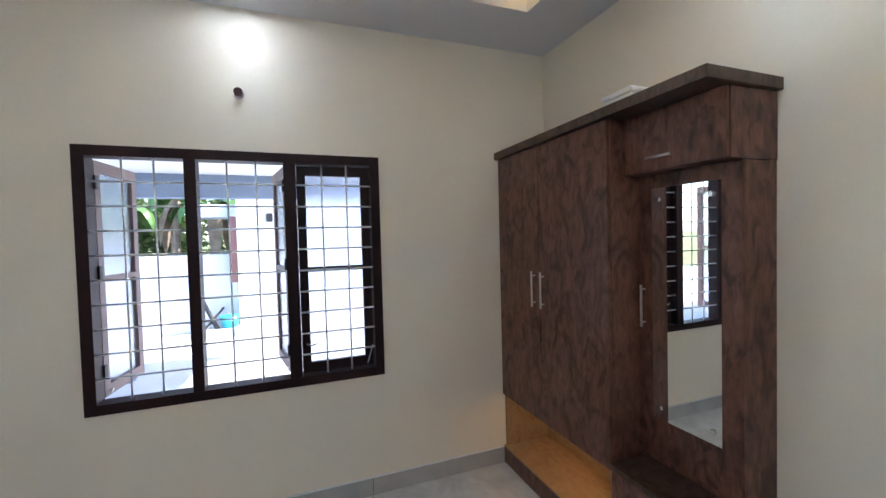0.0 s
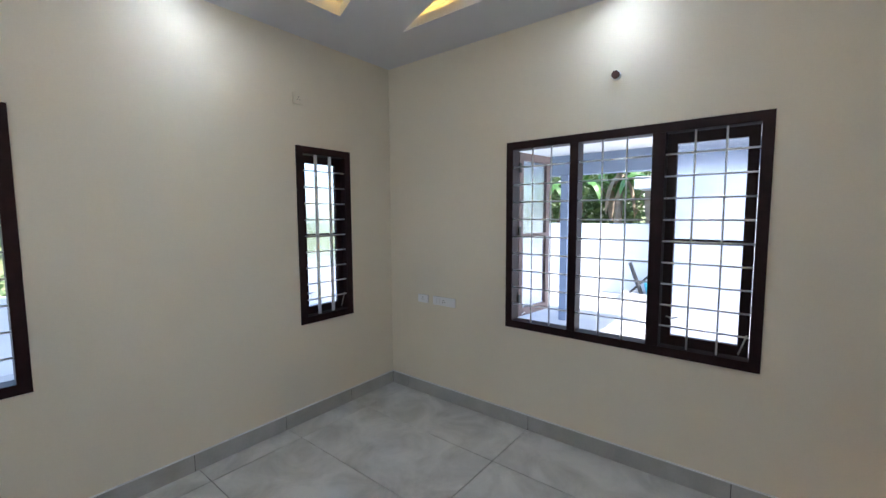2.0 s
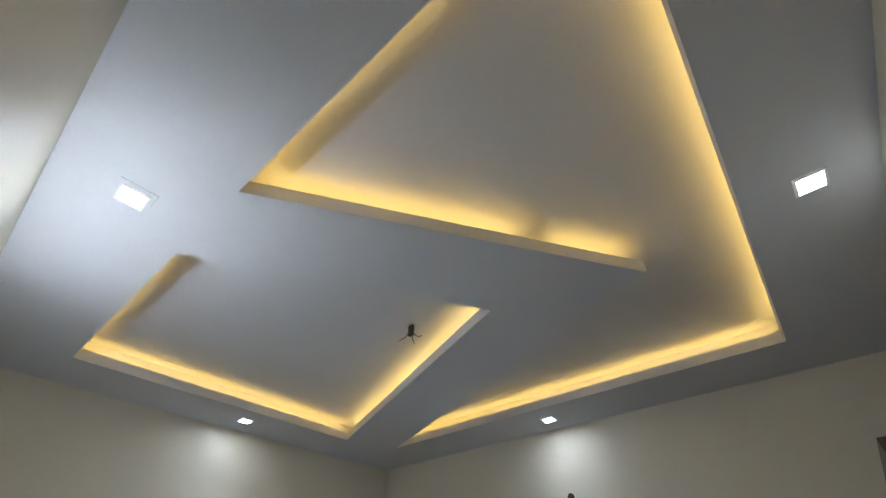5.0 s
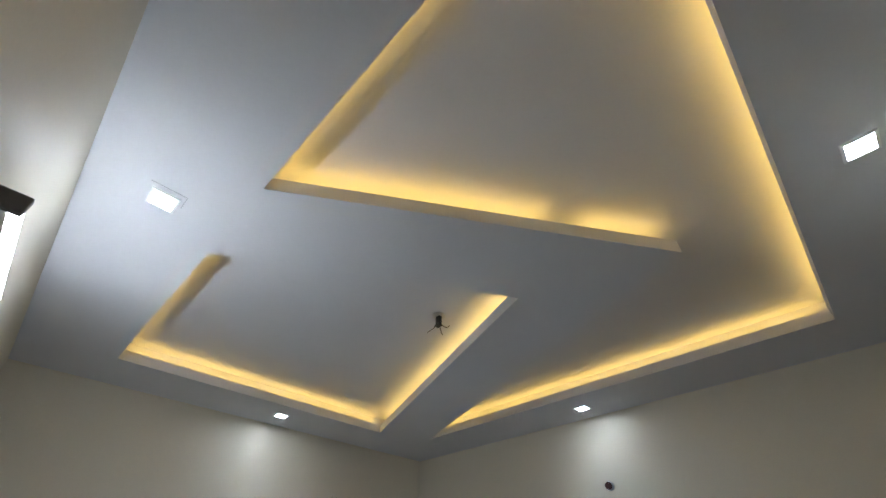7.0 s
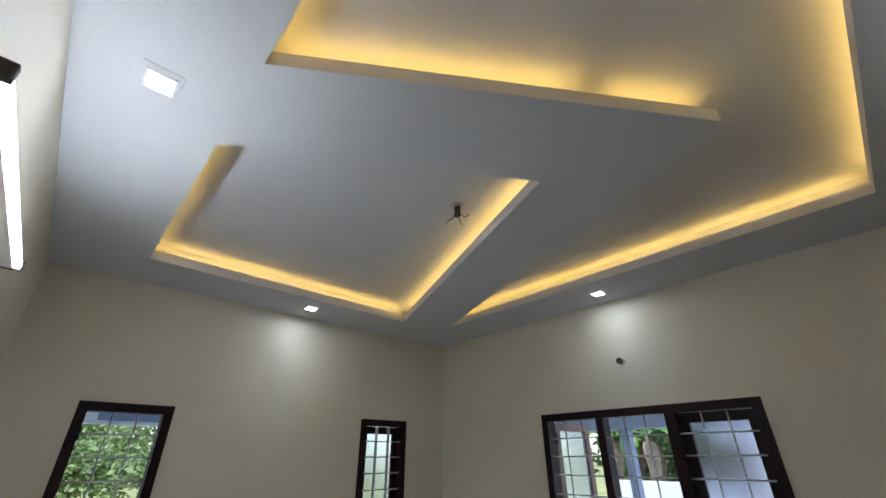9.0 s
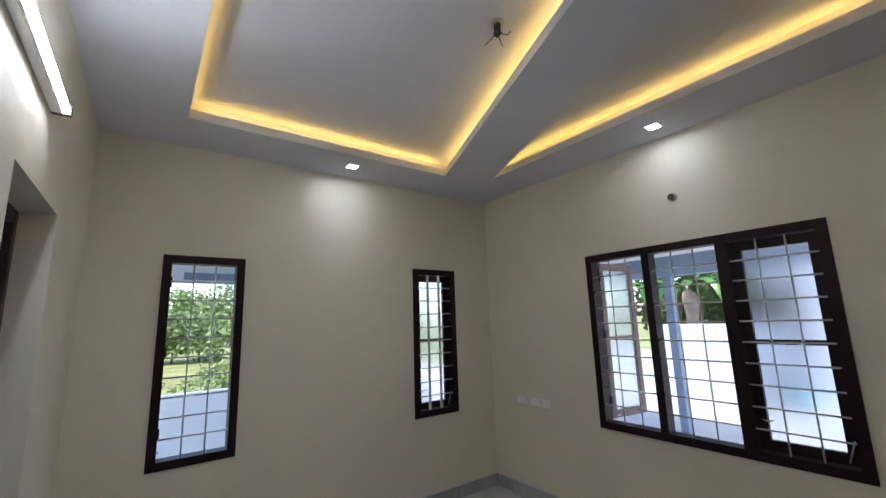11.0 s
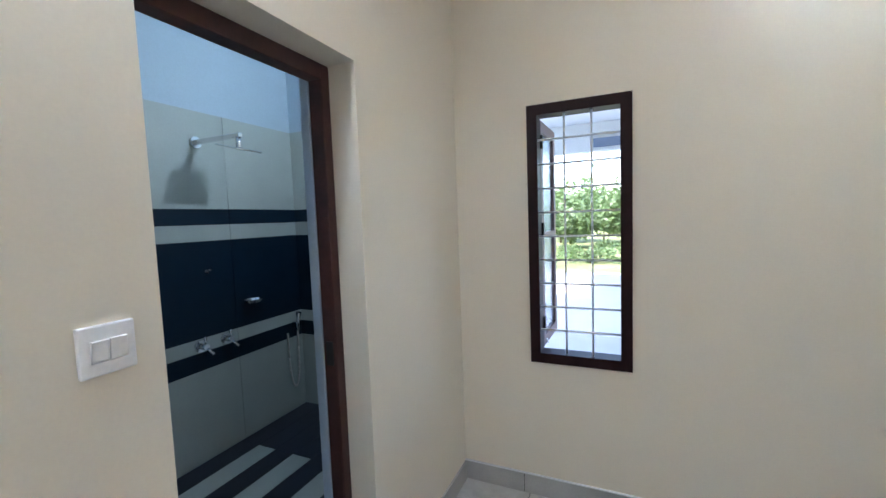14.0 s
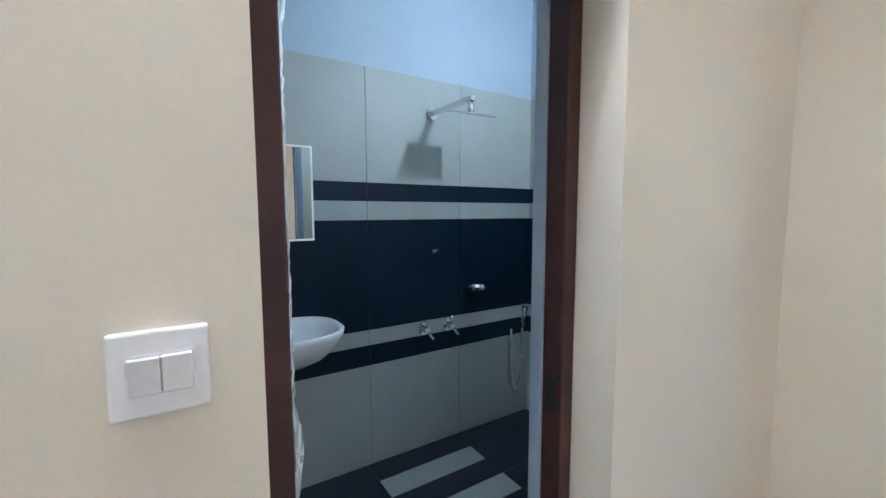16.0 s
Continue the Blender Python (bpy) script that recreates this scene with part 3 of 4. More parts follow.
sock_holes = [(0, 0.012, 0.003), (-0.009, -0.006, 0.0025), (0.009, -0.006, 0.0025)]
plate("wall_socket", Matrix.Translation((-1.395, NY, 0.853)), 0.115, 0.07, sock_holes, "white single socket plate on the cream wall")
plate("wall_socket", Matrix.Translation((-1.165, NY, 0.853)), 0.235, 0.075, [(0.0 + a, b, c) for a, b, c in sock_holes], "long white socket and switch plate on the cream wall", [(-0.105, -0.075, -0.022, 0.022), (-0.072, -0.042, -0.022, 0.022)])
plate("wall_socket", Matrix.Translation((0, 1.87, 2.42)) @ m_west, 0.085, 0.08, sock_holes, "small cream-painted socket high on the wall", cover=M_WALL)
m_south = Matrix(((-1, 0, 0, 0), (0, -1, 0, SY), (0, 0, 1, 0), (0, 0, 0, 1)))
m_switch = Matrix.Translation((-0.066, 0, 1.319)) @ m_south
sw = plate("light_switch", m_switch, 0.090, 0.091, [], "white square switch plate with two rockers")
rim = bmesh.new()
for a in ((-0.030, 0.030, 0.0205, 0.0215), (-0.030, 0.030, -0.0225, -0.0215), (-0.031, -0.030, -0.0225, 0.0215), (0.030, 0.031, -0.0225, 0.0215)):
    box(rim, a[0], a[1], -0.0128, -0.0122, a[2], a[3])
bmesh.ops.transform(rim, verts=rim.verts, matrix=m_switch)
part("rocker_rim", rim, M_PLAST, sw, "thin raised rim round the rockers")
for u0, u1, tilt in ((-0.0285, -0.0004, 8), (0.0004, 0.0285, 6)):
    rk = solid(u0, u1, -0.003, 0.003, -0.0205, 0.0195, bevel=0.0012)
    bmesh.ops.transform(rk, verts=rk.verts, matrix=m_switch @ Matrix.Translation((0, -0.0145, 0)) @ Matrix.Rotation(radians(tilt), 4, "X"))
    part("rocker", rk, M_PLAST, sw)
stub = thing("pipe_stub", (0.165, NY, 2.405), "dark red-brown capped pipe stub on the wall", "pipe stub")
part("collar", bar((0.165, NY - 0.02, 2.405), (0.165, NY - 0.0005, 2.405), 0.027, seg=20), M_PLAST, stub, "white collar")
part("pipe", bar((0.165, NY - 0.034, 2.405), (0.165, NY - 0.02, 2.405), 0.023, seg=20), M_PIPE, stub)

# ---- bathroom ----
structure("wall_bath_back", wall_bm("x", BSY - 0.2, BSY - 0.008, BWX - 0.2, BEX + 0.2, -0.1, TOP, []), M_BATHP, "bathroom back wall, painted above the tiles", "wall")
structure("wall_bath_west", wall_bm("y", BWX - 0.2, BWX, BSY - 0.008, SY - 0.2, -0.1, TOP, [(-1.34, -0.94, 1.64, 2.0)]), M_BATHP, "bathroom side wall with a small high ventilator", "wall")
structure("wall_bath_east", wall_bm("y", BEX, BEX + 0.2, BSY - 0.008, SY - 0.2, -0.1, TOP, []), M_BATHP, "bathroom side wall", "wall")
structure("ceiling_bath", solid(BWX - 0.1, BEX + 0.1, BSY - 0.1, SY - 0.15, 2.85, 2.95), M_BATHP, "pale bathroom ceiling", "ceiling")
structure("floor_bath_base", solid(BWX - 0.05, BEX + 0.05, BSY - 0.05, SY - 0.2, -0.1, BFL - 0.006), M_GROUT, "grout bed under the bathroom tiles", "floor")
bathwall = thing("tiling_bath", (0, 0, 0), "bathroom wall tiles, light grey with navy bands", "wall tiles", kind="structure")
ROWS_Z = [(BFL, 0.668, M_BTL), (0.668, 0.779, M_BTN), (0.779, 0.862, M_BTL), (0.862, 1.447, M_BTN), (1.447, 1.546, M_BTL), (1.546, 1.641, M_BTN), (1.641, 2.222, M_BTL)]
xs = [BWX, -1.485, -0.899, -0.314, 0.27, BEX]
G = 0.0016
for z0, z1, mt in ROWS_Z:
    for a, b in zip(xs, xs[1:]):
        part("tile", solid(a + G, b - G, BSY - 0.0078, BSY, z0 + 0.0008, z1 - 0.0008), mt, bathwall)
    for a, b in ((BSY + 0.001, -1.4), (-1.4, -1.34), (-1.34, -0.94), (-0.94, SY - 0.2)):
        low = 2.0 if (a, z0) == (-1.34, 1.641) else z0
        part("tile", solid(BWX + 0.0005, BWX + 0.009, a + G, b - G, low + 0.0008, z1 - 0.0008), mt, bathwall)
bathgrout = part("grout", solid(BWX, BEX, BSY - 0.0082, BSY - 0.005, BFL, 2.222), M_GROUT, bathwall)
bf = thing("floor_bath", (0, 0, BFL), "dark bathroom floor tiles with light stripes", "floor tiles", kind="structure")
y = BSY + 0.155
edges = []
while y < SY - 0.2:
    edges.append(y)
    y += 0.145
ys = [BSY, *edges, SY - 0.2]
fx = [BWX, -1.456, -0.877, -0.298, 0.281, BEX]
for j, (a, b) in enumerate(zip(ys, ys[1:])):
    for i, (c, d) in enumerate(zip(fx, fx[1:])):
        part("tile", solid(c + G, d - G, a + G, b - G, BFL - 0.006, BFL), M_BTL if j % 2 == 1 and i in (1, 3) else M_BFN, bf)

vent = thing("window_4", (BWX, -1.14, 1.64), "small dark-framed bathroom ventilator window with bars", "window", kind="structure")
vf = bmesh.new()
for a in ((-1.34, -0.94, 1.64, 1.68), (-1.34, -0.94, 1.96, 2.0), (-1.34, -1.29, 1.68, 1.96), (-0.99, -0.94, 1.68, 1.96)):
    box(vf, BWX - 0.12, BWX + 0.015, *a)
part("window_frame", vf, M_WOOD, vent)
for k in range(1, 4):
    part("grille_bar", bar((BWX - 0.02, -1.29, 1.68 + 0.07 * k), (BWX - 0.02, -0.99, 1.68 + 0.07 * k), 0.005, seg=8), M_BAR, vent)
# pane added with a dark tint so little daylight comes through the ventilator
part("pane", solid(BWX - 0.075, BWX - 0.068, -1.29, -0.99, 1.68, 1.96), M_DIMPANE, vent, "pane tinted dark to hold back daylight")
wc = thing("toilet", (-1.75, -1.08, BFL), "white ceramic one-piece toilet against the tiles", "toilet")
part("tank", solid(-2.049, -1.88, -1.29, -0.87, 0.42, 0.86, bevel=0.03), M_CERAM, wc)
part("flush_button", bar((-1.965, -1.08, 0.86), (-1.965, -1.08, 0.866), 0.025, seg=16), M_CHROME, wc)
wb = bmesh.new()
rings = []
for z, sx, sy, ox in ((BFL, 0.20, 0.11, -1.78), (0.22, 0.19, 0.10, -1.77), (0.36, 0.23, 0.15, -1.72), (0.47, 0.26, 0.185, -1.68), (0.50, 0.265, 0.19, -1.68)):
    rings.append([wb.verts.new((ox + sx * math.cos(2 * math.pi * k / 28), -1.08 + sy * math.sin(2 * math.pi * k / 28), z)) for k in range(28)])
for a, b in zip(rings, rings[1:]):
    for k in range(28):
        wb.faces.new([a[k], a[(k + 1) % 28], b[(k + 1) % 28], b[k]]).smooth = True
wb.faces.new(rings[0])
wb.faces.new(rings[-1])
part("bowl", wb, M_CERAM, wc)
sb = bmesh.new()
ra = [sb.verts.new((-1.68 + 0.265 * math.cos(2 * math.pi * k / 28), -1.08 + 0.19 * math.sin(2 * math.pi * k / 28), 0.502)) for k in range(28)]
rb = [sb.verts.new((v.co.x, v.co.y, 0.535)) for v in ra]
for k in range(28):
    sb.faces.new([ra[k], ra[(k + 1) % 28], rb[(k + 1) % 28], rb[k]])
sb.faces.new(ra)
sb.faces.new(rb)
part("seat_lid", sb, M_PLAST, wc)
bas = thing("wash_basin", (-0.42, BSY, 0.6), "white ceramic wall-hung wash basin", "wash basin")
bb = bmesh.new()
N = 40
rings = []
for r, z, s in ((0.10, 0.82, 0.6), (0.17, 0.855, 0.8), (0.225, 0.91, 0.95), (0.25, 0.96, 1.0), (0.255, 0.985, 1.0), (0.245, 0.99, 1.0), (0.225, 0.985, 1.0), (0.20, 0.94, 0.9), (0.12, 0.89, 0.7), (0.02, 0.88, 0.4)):
    ring = []
    for k in range(N):
        a = 2 * math.pi * k / N
        px, py = math.cos(a), math.sin(a)
        px, py = (math.copysign(abs(v) ** 0.75, v) for v in (px, py))
        yy = BSY + 0.205 + py * r * 0.8 * s
        ring.append(bb.verts.new((-0.42 + px * r, max(yy, BSY + 0.001), z)))
    rings.append(ring)
for a, b in zip(rings, rings[1:]):
    for k in range(N):
        bb.faces.new([a[k], a[(k + 1) % N], b[(k + 1) % N], b[k]]).smooth = True
bb.faces.new(rings[0])
bb.faces.new(rings[-1])
part("bowl", bb, M_CERAM, bas)
tp = bar((-0.42, BSY + 0.06, 0.985), (-0.42, BSY + 0.06, 1.08), 0.018)
rod(tp, (-0.42, BSY + 0.06, 1.065), (-0.42, BSY + 0.17, 1.045), 0.012)
part("faucet", tp, M_CHROME, bas, "chrome basin tap")
bmr = thing("bath_mirror", (-0.4, BSY, 1.576), "frameless bathroom mirror with rounded corners on navy tiles", "mirror")
part("mirror_edge", solid(-0.622, -0.18, BSY + 0.0005, BSY + 0.012, 1.352, 1.80, bevel=0.004), M_PLAST, bmr, "white mirror backing")
part("mirror_glass", solid(-0.612, -0.19, BSY + 0.0122, BSY + 0.015, 1.362, 1.79), M_MIRROR, bmr)

sh = thing("wall_shower", (-1.29, BSY, 2.034), "chrome wall shower arm with a flat square head", "shower")
part("flange", bar((-1.29, BSY + 0.0005, 2.034), (-1.29, BSY + 0.018, 2.034), 0.033, seg=20), M_CHROME, sh)
part("arm", solid(-1.303, -1.277, BSY + 0.018, BSY + 0.39, 2.022, 2.046, bevel=0.003), M_CHROME, sh)
part("drop", bar((-1.29, BSY + 0.37, 1.965), (-1.29, BSY + 0.37, 2.022), 0.014), M_CHROME, sh)
plate_bm = solid(-0.085, 0.085, -0.085, 0.085, -0.004, 0.004, bevel=0.002)
bmesh.ops.transform(plate_bm, verts=plate_bm.verts, matrix=pose(-1.29, BSY + 0.37, 1.962, -14))
part("rain_plate", plate_bm, M_CHROME, sh, "thin square rain plate")
for x in (-1.225, -1.395):
    v = thing("shower_valve", (x, BSY, 0.82), "round chrome shower valve with lever on the tiles", "valve", "chrome shower valves")
    part("rose", bar((x, BSY + 0.0005, 0.82), (x, BSY + 0.012, 0.82), 0.036, seg=24), M_CHROME, v)
    part("stem", bar((x, BSY + 0.012, 0.82), (x, BSY + 0.06, 0.82), 0.018, seg=16), M_CHROME, v)
    lv = bar((x, BSY + 0.05, 0.82), (x, BSY + 0.05, 0.885), 0.008)
    part("lever", lv, M_CHROME, v)
    part("spout", bar((x, BSY + 0.04, 0.82), (x - 0.02, BSY + 0.09, 0.775), 0.009), M_CHROME, v)
hk = thing("robe_hook", (-1.301, BSY, 1.263), "small chrome robe hook on the navy tiles", "hook")
part("base", bar((-1.301, BSY + 0.0005, 1.263), (-1.301, BSY + 0.01, 1.263), 0.014), M_CHROME, hk)
part("peg", bar((-1.301, BSY + 0.01, 1.263), (-1.301, BSY + 0.04, 1.275), 0.006), M_CHROME, hk)
sp = thing("soap_dish", (-1.6, BSY, 1.03), "shallow chrome soap dish fixed on navy tiles", "soap dish")
dish = bmesh.new()
ra, rb = [], []
for k in range(20):
    a = 2 * math.pi * k / 20
    ra.append(dish.verts.new((-1.58 + 0.05 * math.cos(a), BSY + 0.055 + 0.035 * math.sin(a), 1.02)))
    rb.append(dish.verts.new((-1.58 + 0.065 * math.cos(a), BSY + 0.055 + 0.05 * math.sin(a), 1.04)))
for k in range(20):
    dish.faces.new([ra[k], ra[(k + 1) % 20], rb[(k + 1) % 20], rb[k]])
dish.faces.new(ra)
part("dish", dish, M_CHROME, sp)
part("bracket", bar((-1.58, BSY + 0.0005, 1.03), (-1.58, BSY + 0.012, 1.03), 0.018), M_CHROME, sp)
hf = thing("hand_shower", (-1.98, BSY, 0.7), "chrome health faucet with a hanging hose", "hand shower")
part("holder", solid(-2.0, -1.955, BSY + 0.0005, BSY + 0.05, 0.74, 0.79, bevel=0.004), M_CHROME, hf)
part("head", bar((-1.975, BSY + 0.04, 0.72), (-1.975, BSY + 0.055, 0.86), 0.012, 0.02), M_CHROME, hf)
hs = bmesh.new()
pts = [Vector((-1.975 + 0.06 * math.sin(math.pi * k / 24) * (1 if k < 24 else 1), BSY + 0.03, 0.0)) for k in range(25)]
for k in range(25):
    a = math.pi * k / 24
    pts[k] = Vector((-1.925 - 0.05 * math.cos(a), BSY + 0.035, 0.72 - 0.42 * math.sin(a) ** 0.6))
for p, q in zip(pts, pts[1:]):
    rod(hs, p, q, 0.007, seg=8)
part("hose", hs, M_STEEL, hf, "flexible steel hose")

bl = thing("bath_light", (-1.45, -0.69, 2.36), "small cool led bulb on the bathroom wall", "wall lamp")
part("holder", bar((-1.45, -0.6885, 2.36), (-1.45, -0.72, 2.36), 0.03), M_PLAST, bl)
part("bulb", bar((-1.45, -0.72, 2.36), (-1.45, -0.775, 2.36), 0.024, 0.02, 16), M_BULB, bl)
bath_lamp = bpy.data.lights.new("bath_lamp", "POINT")
bath_lamp.energy, bath_lamp.shadow_soft_size, bath_lamp.color = 3.1, 0.008, (0.72, 0.90, 1.0)
new("bath_lamp", bath_lamp).location = (-1.41, -0.80, 2.36)

# ---- outside ----
ground = bmesh.new()
S = 600
v = [ground.verts.new(p) for p in ((-S, -S, -0.45), (S, -S, -0.45), (S, S, -0.45), (-S, S, -0.45))]
ground.faces.new(v)
structure("ground", ground, M_GRASS, "sunlit dry grass field reaching the distance", "ground")
structure("yard_paving", solid(-5.0, 6, -6, 9.0, -0.449, -0.01), M_CONC, "pale concrete yard round the house", "pavement")
structure("boundary_wall_north", solid(-3.1, -0.5, 8.6, 8.75, -0.01, 1.38, bevel=0.01), M_OUT, "white painted boundary wall behind the yard", "wall")
structure("boundary_wall_low", solid(-5.0, -3.1, 8.62, 8.74, -0.01, 0.85, bevel=0.01), M_OUT, "lower white boundary wall", "wall")
structure("boundary_wall_west", solid(-5.15, -5.0, -6, 8.62, -0.4, 0.77, bevel=0.01), M_OUT, "low white boundary wall beside the field", "wall")

nb = thing("neighbour_house", (1.5, 8.3, -0.01), "white plastered outbuilding beside the yard", "house")
part("wall", solid(-0.47, 4.5, 8.3, 11.0, -0.01, 2.52), M_OUT, nb)
part("roof", solid(-1.15, -0.471, 8.8, 9.6, 2.06, 2.30, bevel=0.01), M_OUT, nb, "projecting white roof slab")
wf = part("window", solid(-0.60, -0.472, 8.34, 8.42, 0.88, 2.05), M_RED, nb, "reddish window board")
part("wall_lamp", solid(0.02, 0.13, 8.24, 8.30, 1.95, 2.10, bevel=0.01), M_DARK, nb, "small dark lamp box")

structure("porch_slab", solid(-2.6, 1.6, NY + THICK, 6.1, 2.42, 2.54), M_OUT, "white porch slab soffit over the yard", "slab")
structure("porch_beam", solid(-2.6, 1.6, 5.9, 6.1, 2.14, 2.419), M_OUTB, "blue-grey painted porch beam", "beam")
structure("porch_post", solid(-1.47, -1.36, 5.93, 6.07, -0.01, 2.139, bevel=0.008), M_OUTB, "slim pale blue porch post", "post")
structure("sunshade_west", solid(-3.5, WX - THICK, -0.45, 1.2, 2.30, 2.40), M_OUT, "white sunshade slab over the narrow window", "slab")
structure("sunshade_drop", solid(-3.5, -3.4, -0.45, 1.2, 2.06, 2.299), M_OUT, "white drop edge of the sunshade", "beam")
structure("sunshade_beam", solid(-3.399, -3.36, 0.13, 1.2, 2.09, 2.16), M_OUTB, "blue-grey bar along the sunshade edge", "beam")

junk = thing("tool_pile", (-0.75, 8.2, -0.01), "dark tools and a turquoise tub by the wall", "tools")
part("tub", bar((-0.62, 8.2, 0.12), (-0.62, 8.2, 0.32), 0.12, 0.16, 16), M_CYAN, junk, "turquoise plastic tub")
part("stand", solid(-1.15, -0.48, 8.05, 8.4, -0.01, 0.119, bevel=0.01), M_CONC, junk)
part("handle", bar((-0.8, 8.1, 0.12), (-1.1, 8.5, 0.62), 0.035), M_DARK, junk)
part("handle", bar((-1.0, 8.1, 0.12), (-0.75, 8.5, 0.42), 0.02), M_DARK, junk)


def leaf_cloud(rng, centre, radii, n, size):
    """Many small bent leaves scattered in uneven clumps."""
    verts, faces = [], []
    clumps = [(Vector([rng.gauss(0, 0.45) * r for r in radii]), rng.uniform(0.25, 0.5)) for _ in range(16)]
    for _ in range(n):
        c, s = clumps[rng.randrange(len(clumps))]
        p = Vector(centre) + c + Vector([rng.gauss(0, 0.5) * s * r for r in radii])
        p.z = max(p.z, -0.4)
        d = Vector((rng.gauss(0, 1), rng.gauss(0, 1), rng.gauss(0, 0.7))).normalized()
        w = d.orthogonal().normalized()
        w = (Matrix.Rotation(rng.uniform(0, 6.28), 3, d) @ w)
        l = size * rng.uniform(0.6, 1.4)
        k = len(verts)
        verts += [p, p + d * l * 0.5 + w * l * 0.22, p + d * l, p + d * l * 0.5 - w * l * 0.22]
        faces.append((k, k + 1, k + 2, k + 3))
    me = bpy.data.meshes.new("crown")
    me.from_pydata(verts, [], faces)
    return me


def shrub(x, y, h, w, seed, label, n=1500, size=0.16, name="shrub", z0=-0.45):
    rng = random.Random(seed)
    t = thing(name, (x, y, z0), label, "tree" if name == "tree" else "shrub", "field shrubs")
    tr = bmesh.new()
    rod(tr, (x, y, z0), (x, y, z0 + h * 0.5), 0.06, 0.03, 8)
    for k in range(5):
        a = k * 1.26 + seed
        rod(tr, (x, y, z0 + h * (0.25 + 0.05 * k)), (x + math.cos(a) * w * 0.5, y + math.sin(a) * w * 0.5, z0 + h * (0.55 + 0.06 * k)), 0.03, 0.01, 6)
    part("trunk", tr, M_TRUNK, t)
    me = leaf_cloud(rng, (0, 0, h * 0.6), (w, w, h * 0.42), n, size)
    me.materials.append(M_LEAFG)
    ob = new("crown", me)
    ob.parent = t
    return t


rng = random.Random(11)
for k in range(20):
    d = rng.uniform(19, 27)
    shrub(-d - 2, -20 + k * 1.75 + rng.uniform(-0.5, 0.5), rng.uniform(2.2, 3.4), rng.uniform(1.6, 2.3), k, "dense bright green field shrub", 2200, 0.34)
for k in range(18):
    d = rng.uniform(10, 19)
    shrub(-d, -9 + k * 0.95 + rng.uniform(-0.6, 0.6), rng.uniform(0.5, 1.1), rng.uniform(0.6, 1.1), 200 + k, "low pale green bush in the dry grass", 700, 0.16)
for k in range(14):
    shrub(-48 + rng.uniform(-4, 4), -38 + k * 5, rng.uniform(4.5, 6.5), 3.4, 40 + k, "distant green tree beyond the field", 1700, 0.5, name="tree")
for k in range(9):
    shrub(-4.5 + k * 1.15, 11.8 + rng.uniform(-0.5, 1.5), rng.uniform(3.4, 4.6), 1.2, 80 + k, "leafy dark green tree behind the boundary wall", 1900, 0.24, name="tree")


def banana(x, y, h, seed):
    rng = random.Random(seed)
    t = thing("banana_plant", (x, y, -0.45), "banana plant with broad leaves and dry hanging ones", "banana plant", "banana plants")
    part("trunk", bar((x, y, -0.45), (x + 0.05, y, h * 0.62), 0.13, 0.08, 12), M_DRY, t, "pale dry banana stem")
    for k in range(9):
        a, dry = k * 2.4 + seed, k > 5
        L, W = rng.uniform(1.0, 1.5), rng.uniform(0.10, 0.16)
        bm = bmesh.new()
        rows = []
        for i in range(11):
            s = i / 10
            r = L * 0.75 * math.sin(s * 1.5)
            z = h * 0.6 + (L * (0.9 * s - 1.15 * s * s) if not dry else -L * 0.75 * s * s)
            if dry:
                r *= 0.35
            wd = W * math.sin(min(1, s * 1.05) * math.pi) ** 0.5 + 0.01
            o = Vector((-math.sin(a), math.cos(a), 0)) * wd
            c = Vector((x + 0.05 + math.cos(a) * r, y + math.sin(a) * r, z))
            rows.append([bm.verts.new(c - o + Vector((0, 0, -0.06))), bm.verts.new(c), bm.verts.new(c + o + Vector((0, 0, -0.06)))])
        for p, q in zip(rows, rows[1:]):
            for i in range(2):
                bm.faces.new([p[i], p[i + 1], q[i + 1], q[i]])
        part("leaf", bm, M_DRY if dry else M_BANANA, t)


for k, (x, y, h) in enumerate(((-2.9, 10.0, 3.6), (-1.9, 10.4, 4.2), (-1.1, 10.0, 3.8), (-0.2, 10.5, 4.2), (-3.9, 10.4, 3.6))):
    banana(x, y, h, k + 1)

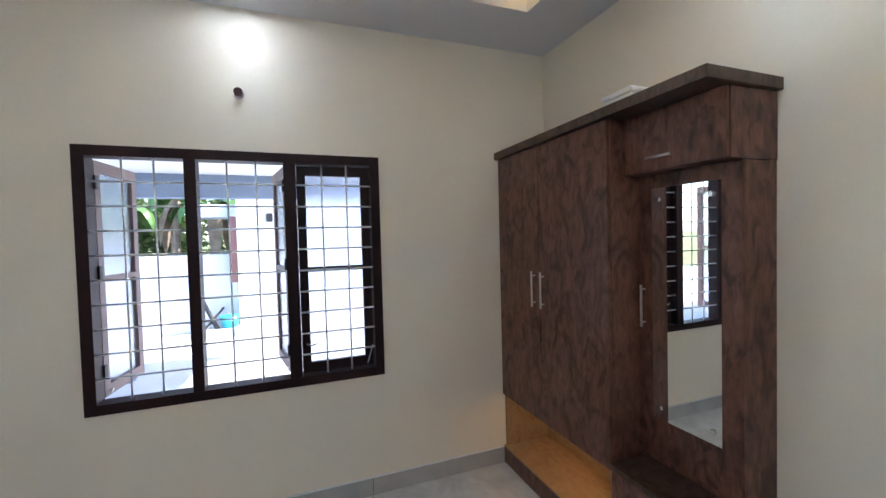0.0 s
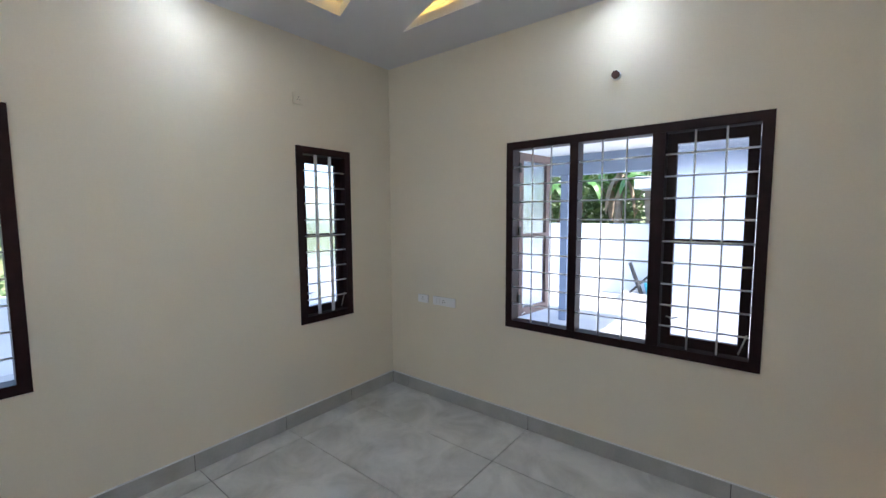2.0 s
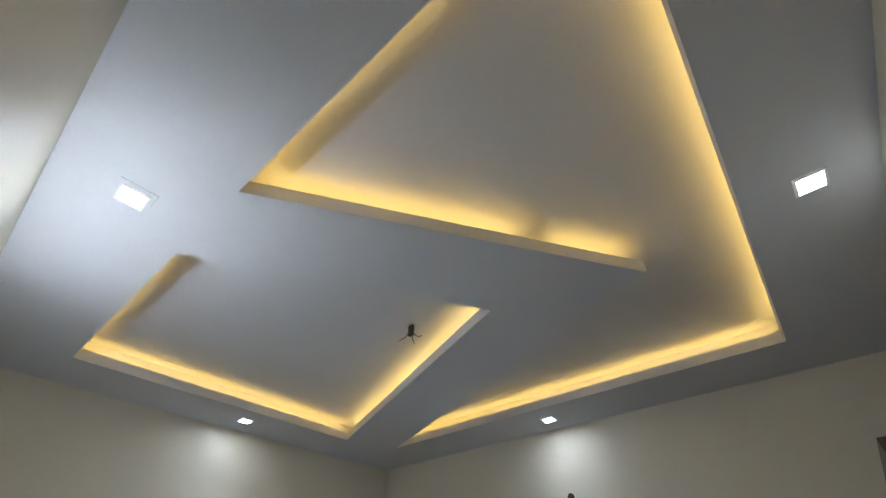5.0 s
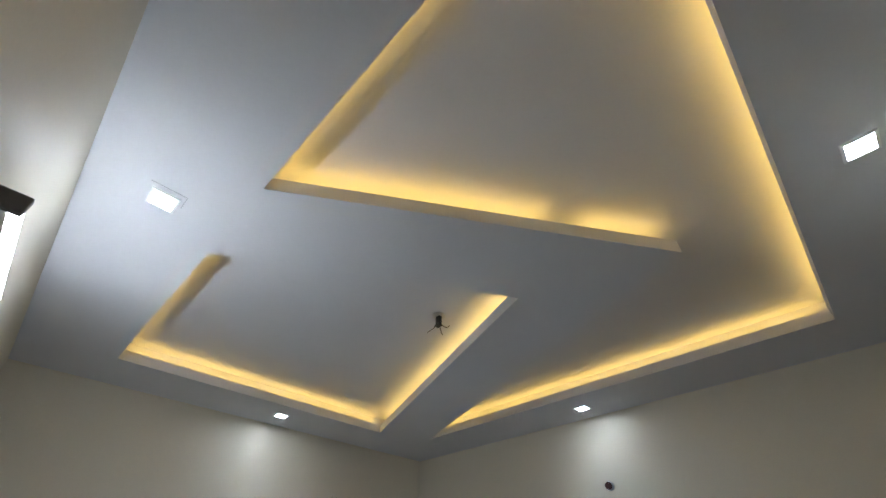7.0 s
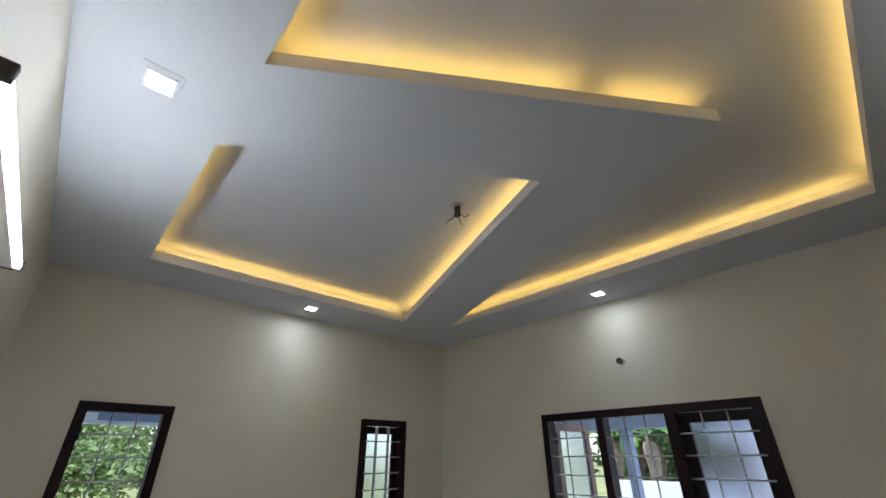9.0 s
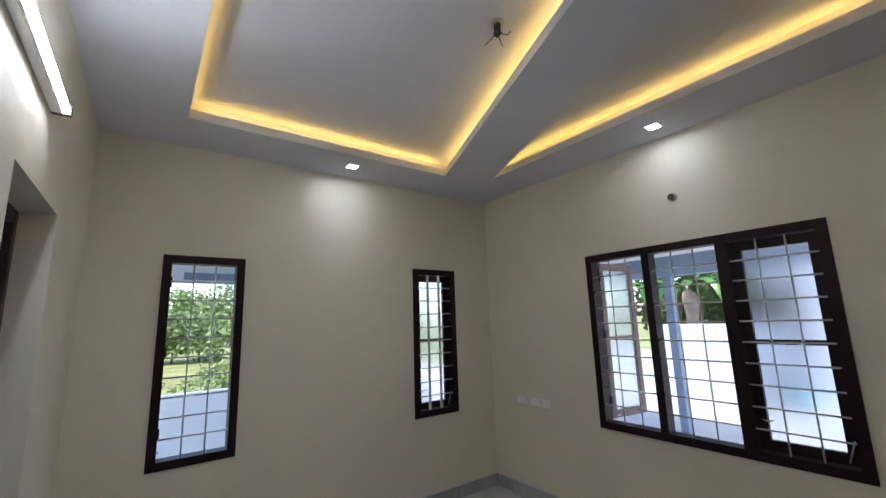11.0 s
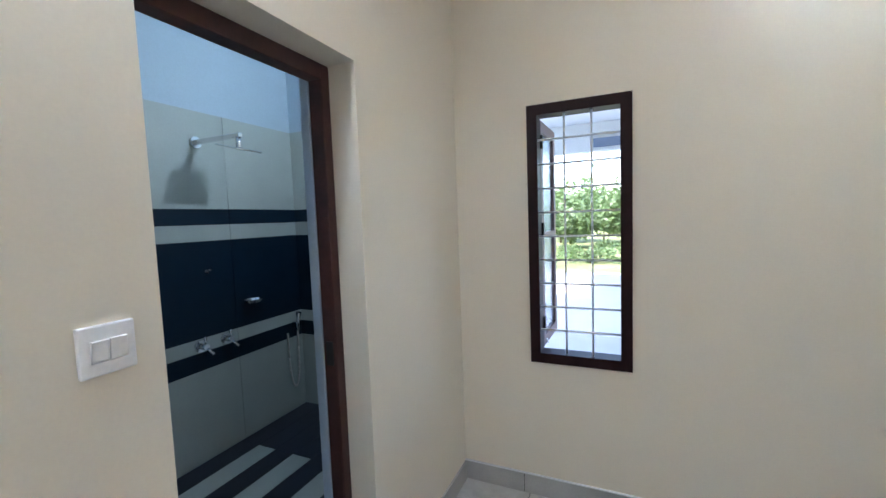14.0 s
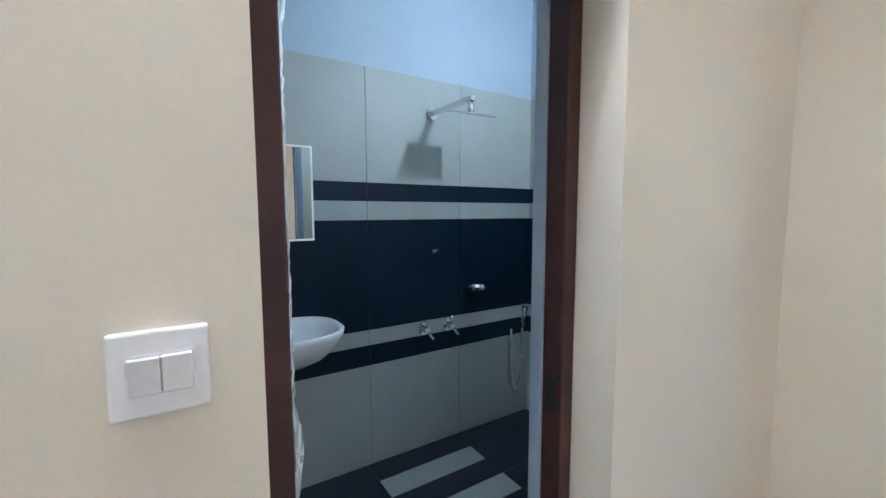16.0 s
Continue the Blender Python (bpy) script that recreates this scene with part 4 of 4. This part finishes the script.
# ---- floor tiles and skirting pieces ----
floor = thing("floor", (0, 0, 0), "cloudy grey matt rectangular floor tiles with dark joints", "floor tiles", kind="structure")
tx = [WX, -1.605, -0.392, 0.822, 2.03, EX]
ty = [SY, -0.11, 0.491, 1.092, 1.693, 2.294, NY]
for a, b in zip(tx, tx[1:]):
    for c, d in zip(ty, ty[1:]):
        part("tile", solid(a + 0.0026, b - 0.0026, c + 0.0026, d - 0.0026, -0.0075, 0.0), M_FLOOR, floor)
skirt = thing("baseboard", (0, 0, 0), "grey tile skirting with a pale top edge", "baseboard", kind="structure")
for a, b in zip([WX + 0.01, -1.587, -0.385, 0.83], [-1.587, -0.385, 0.83, FX]):
    part("skirting_tile", solid(a + 0.0018, b - 0.0018, NY - 0.010, NY - 0.0005, 0.0005, 0.109), M_SKIRT, skirt)
for a, b in zip([SY, -0.14, 0.462, 1.068, 1.68, 2.28], [-0.14, 0.462, 1.068, 1.68, 2.28, NY - 0.01]):
    part("skirting_tile", solid(WX + 0.0005, WX + 0.010, a + 0.0018, b - 0.0018, 0.0005, 0.109), M_SKIRT, skirt)
for a, b in ((WX + 0.01, -1.4), (-1.4, -0.874), (-0.168, 0.4), (0.4, 1.0), (1.0, 1.6), (1.6, EX - 0.01)):
    part("skirting_tile", solid(a + 0.0018, b - 0.0018, SY + 0.0005, SY + 0.010, 0.0005, 0.109), M_SKIRT, skirt)
for a, b in ((SY + 0.01, 0.1), (0.1, 0.7), (0.7, 1.289)):
    part("skirting_tile", solid(EX - 0.010, EX - 0.0005, a + 0.0018, b - 0.0018, 0.0005, 0.109), M_SKIRT, skirt)
back = bmesh.new()
box(back, WX + 0.0004, FX, NY - 0.0075, NY - 0.0003, 0.0, 0.108)
box(back, WX + 0.0003, WX + 0.0075, SY + 0.001, NY - 0.008, 0.0, 0.108)
part("joint_backing", back, M_GROUT, skirt, "dark joint filler behind the skirting")
edge = bmesh.new()
box(edge, WX + 0.001, FX, NY - 0.012, NY - 0.0006, 0.1095, 0.115)
box(edge, WX + 0.0006, WX + 0.012, SY + 0.001, NY - 0.0125, 0.1095, 0.115)
part("top_edge", edge, M_OUT, skirt, "thin white filler line")
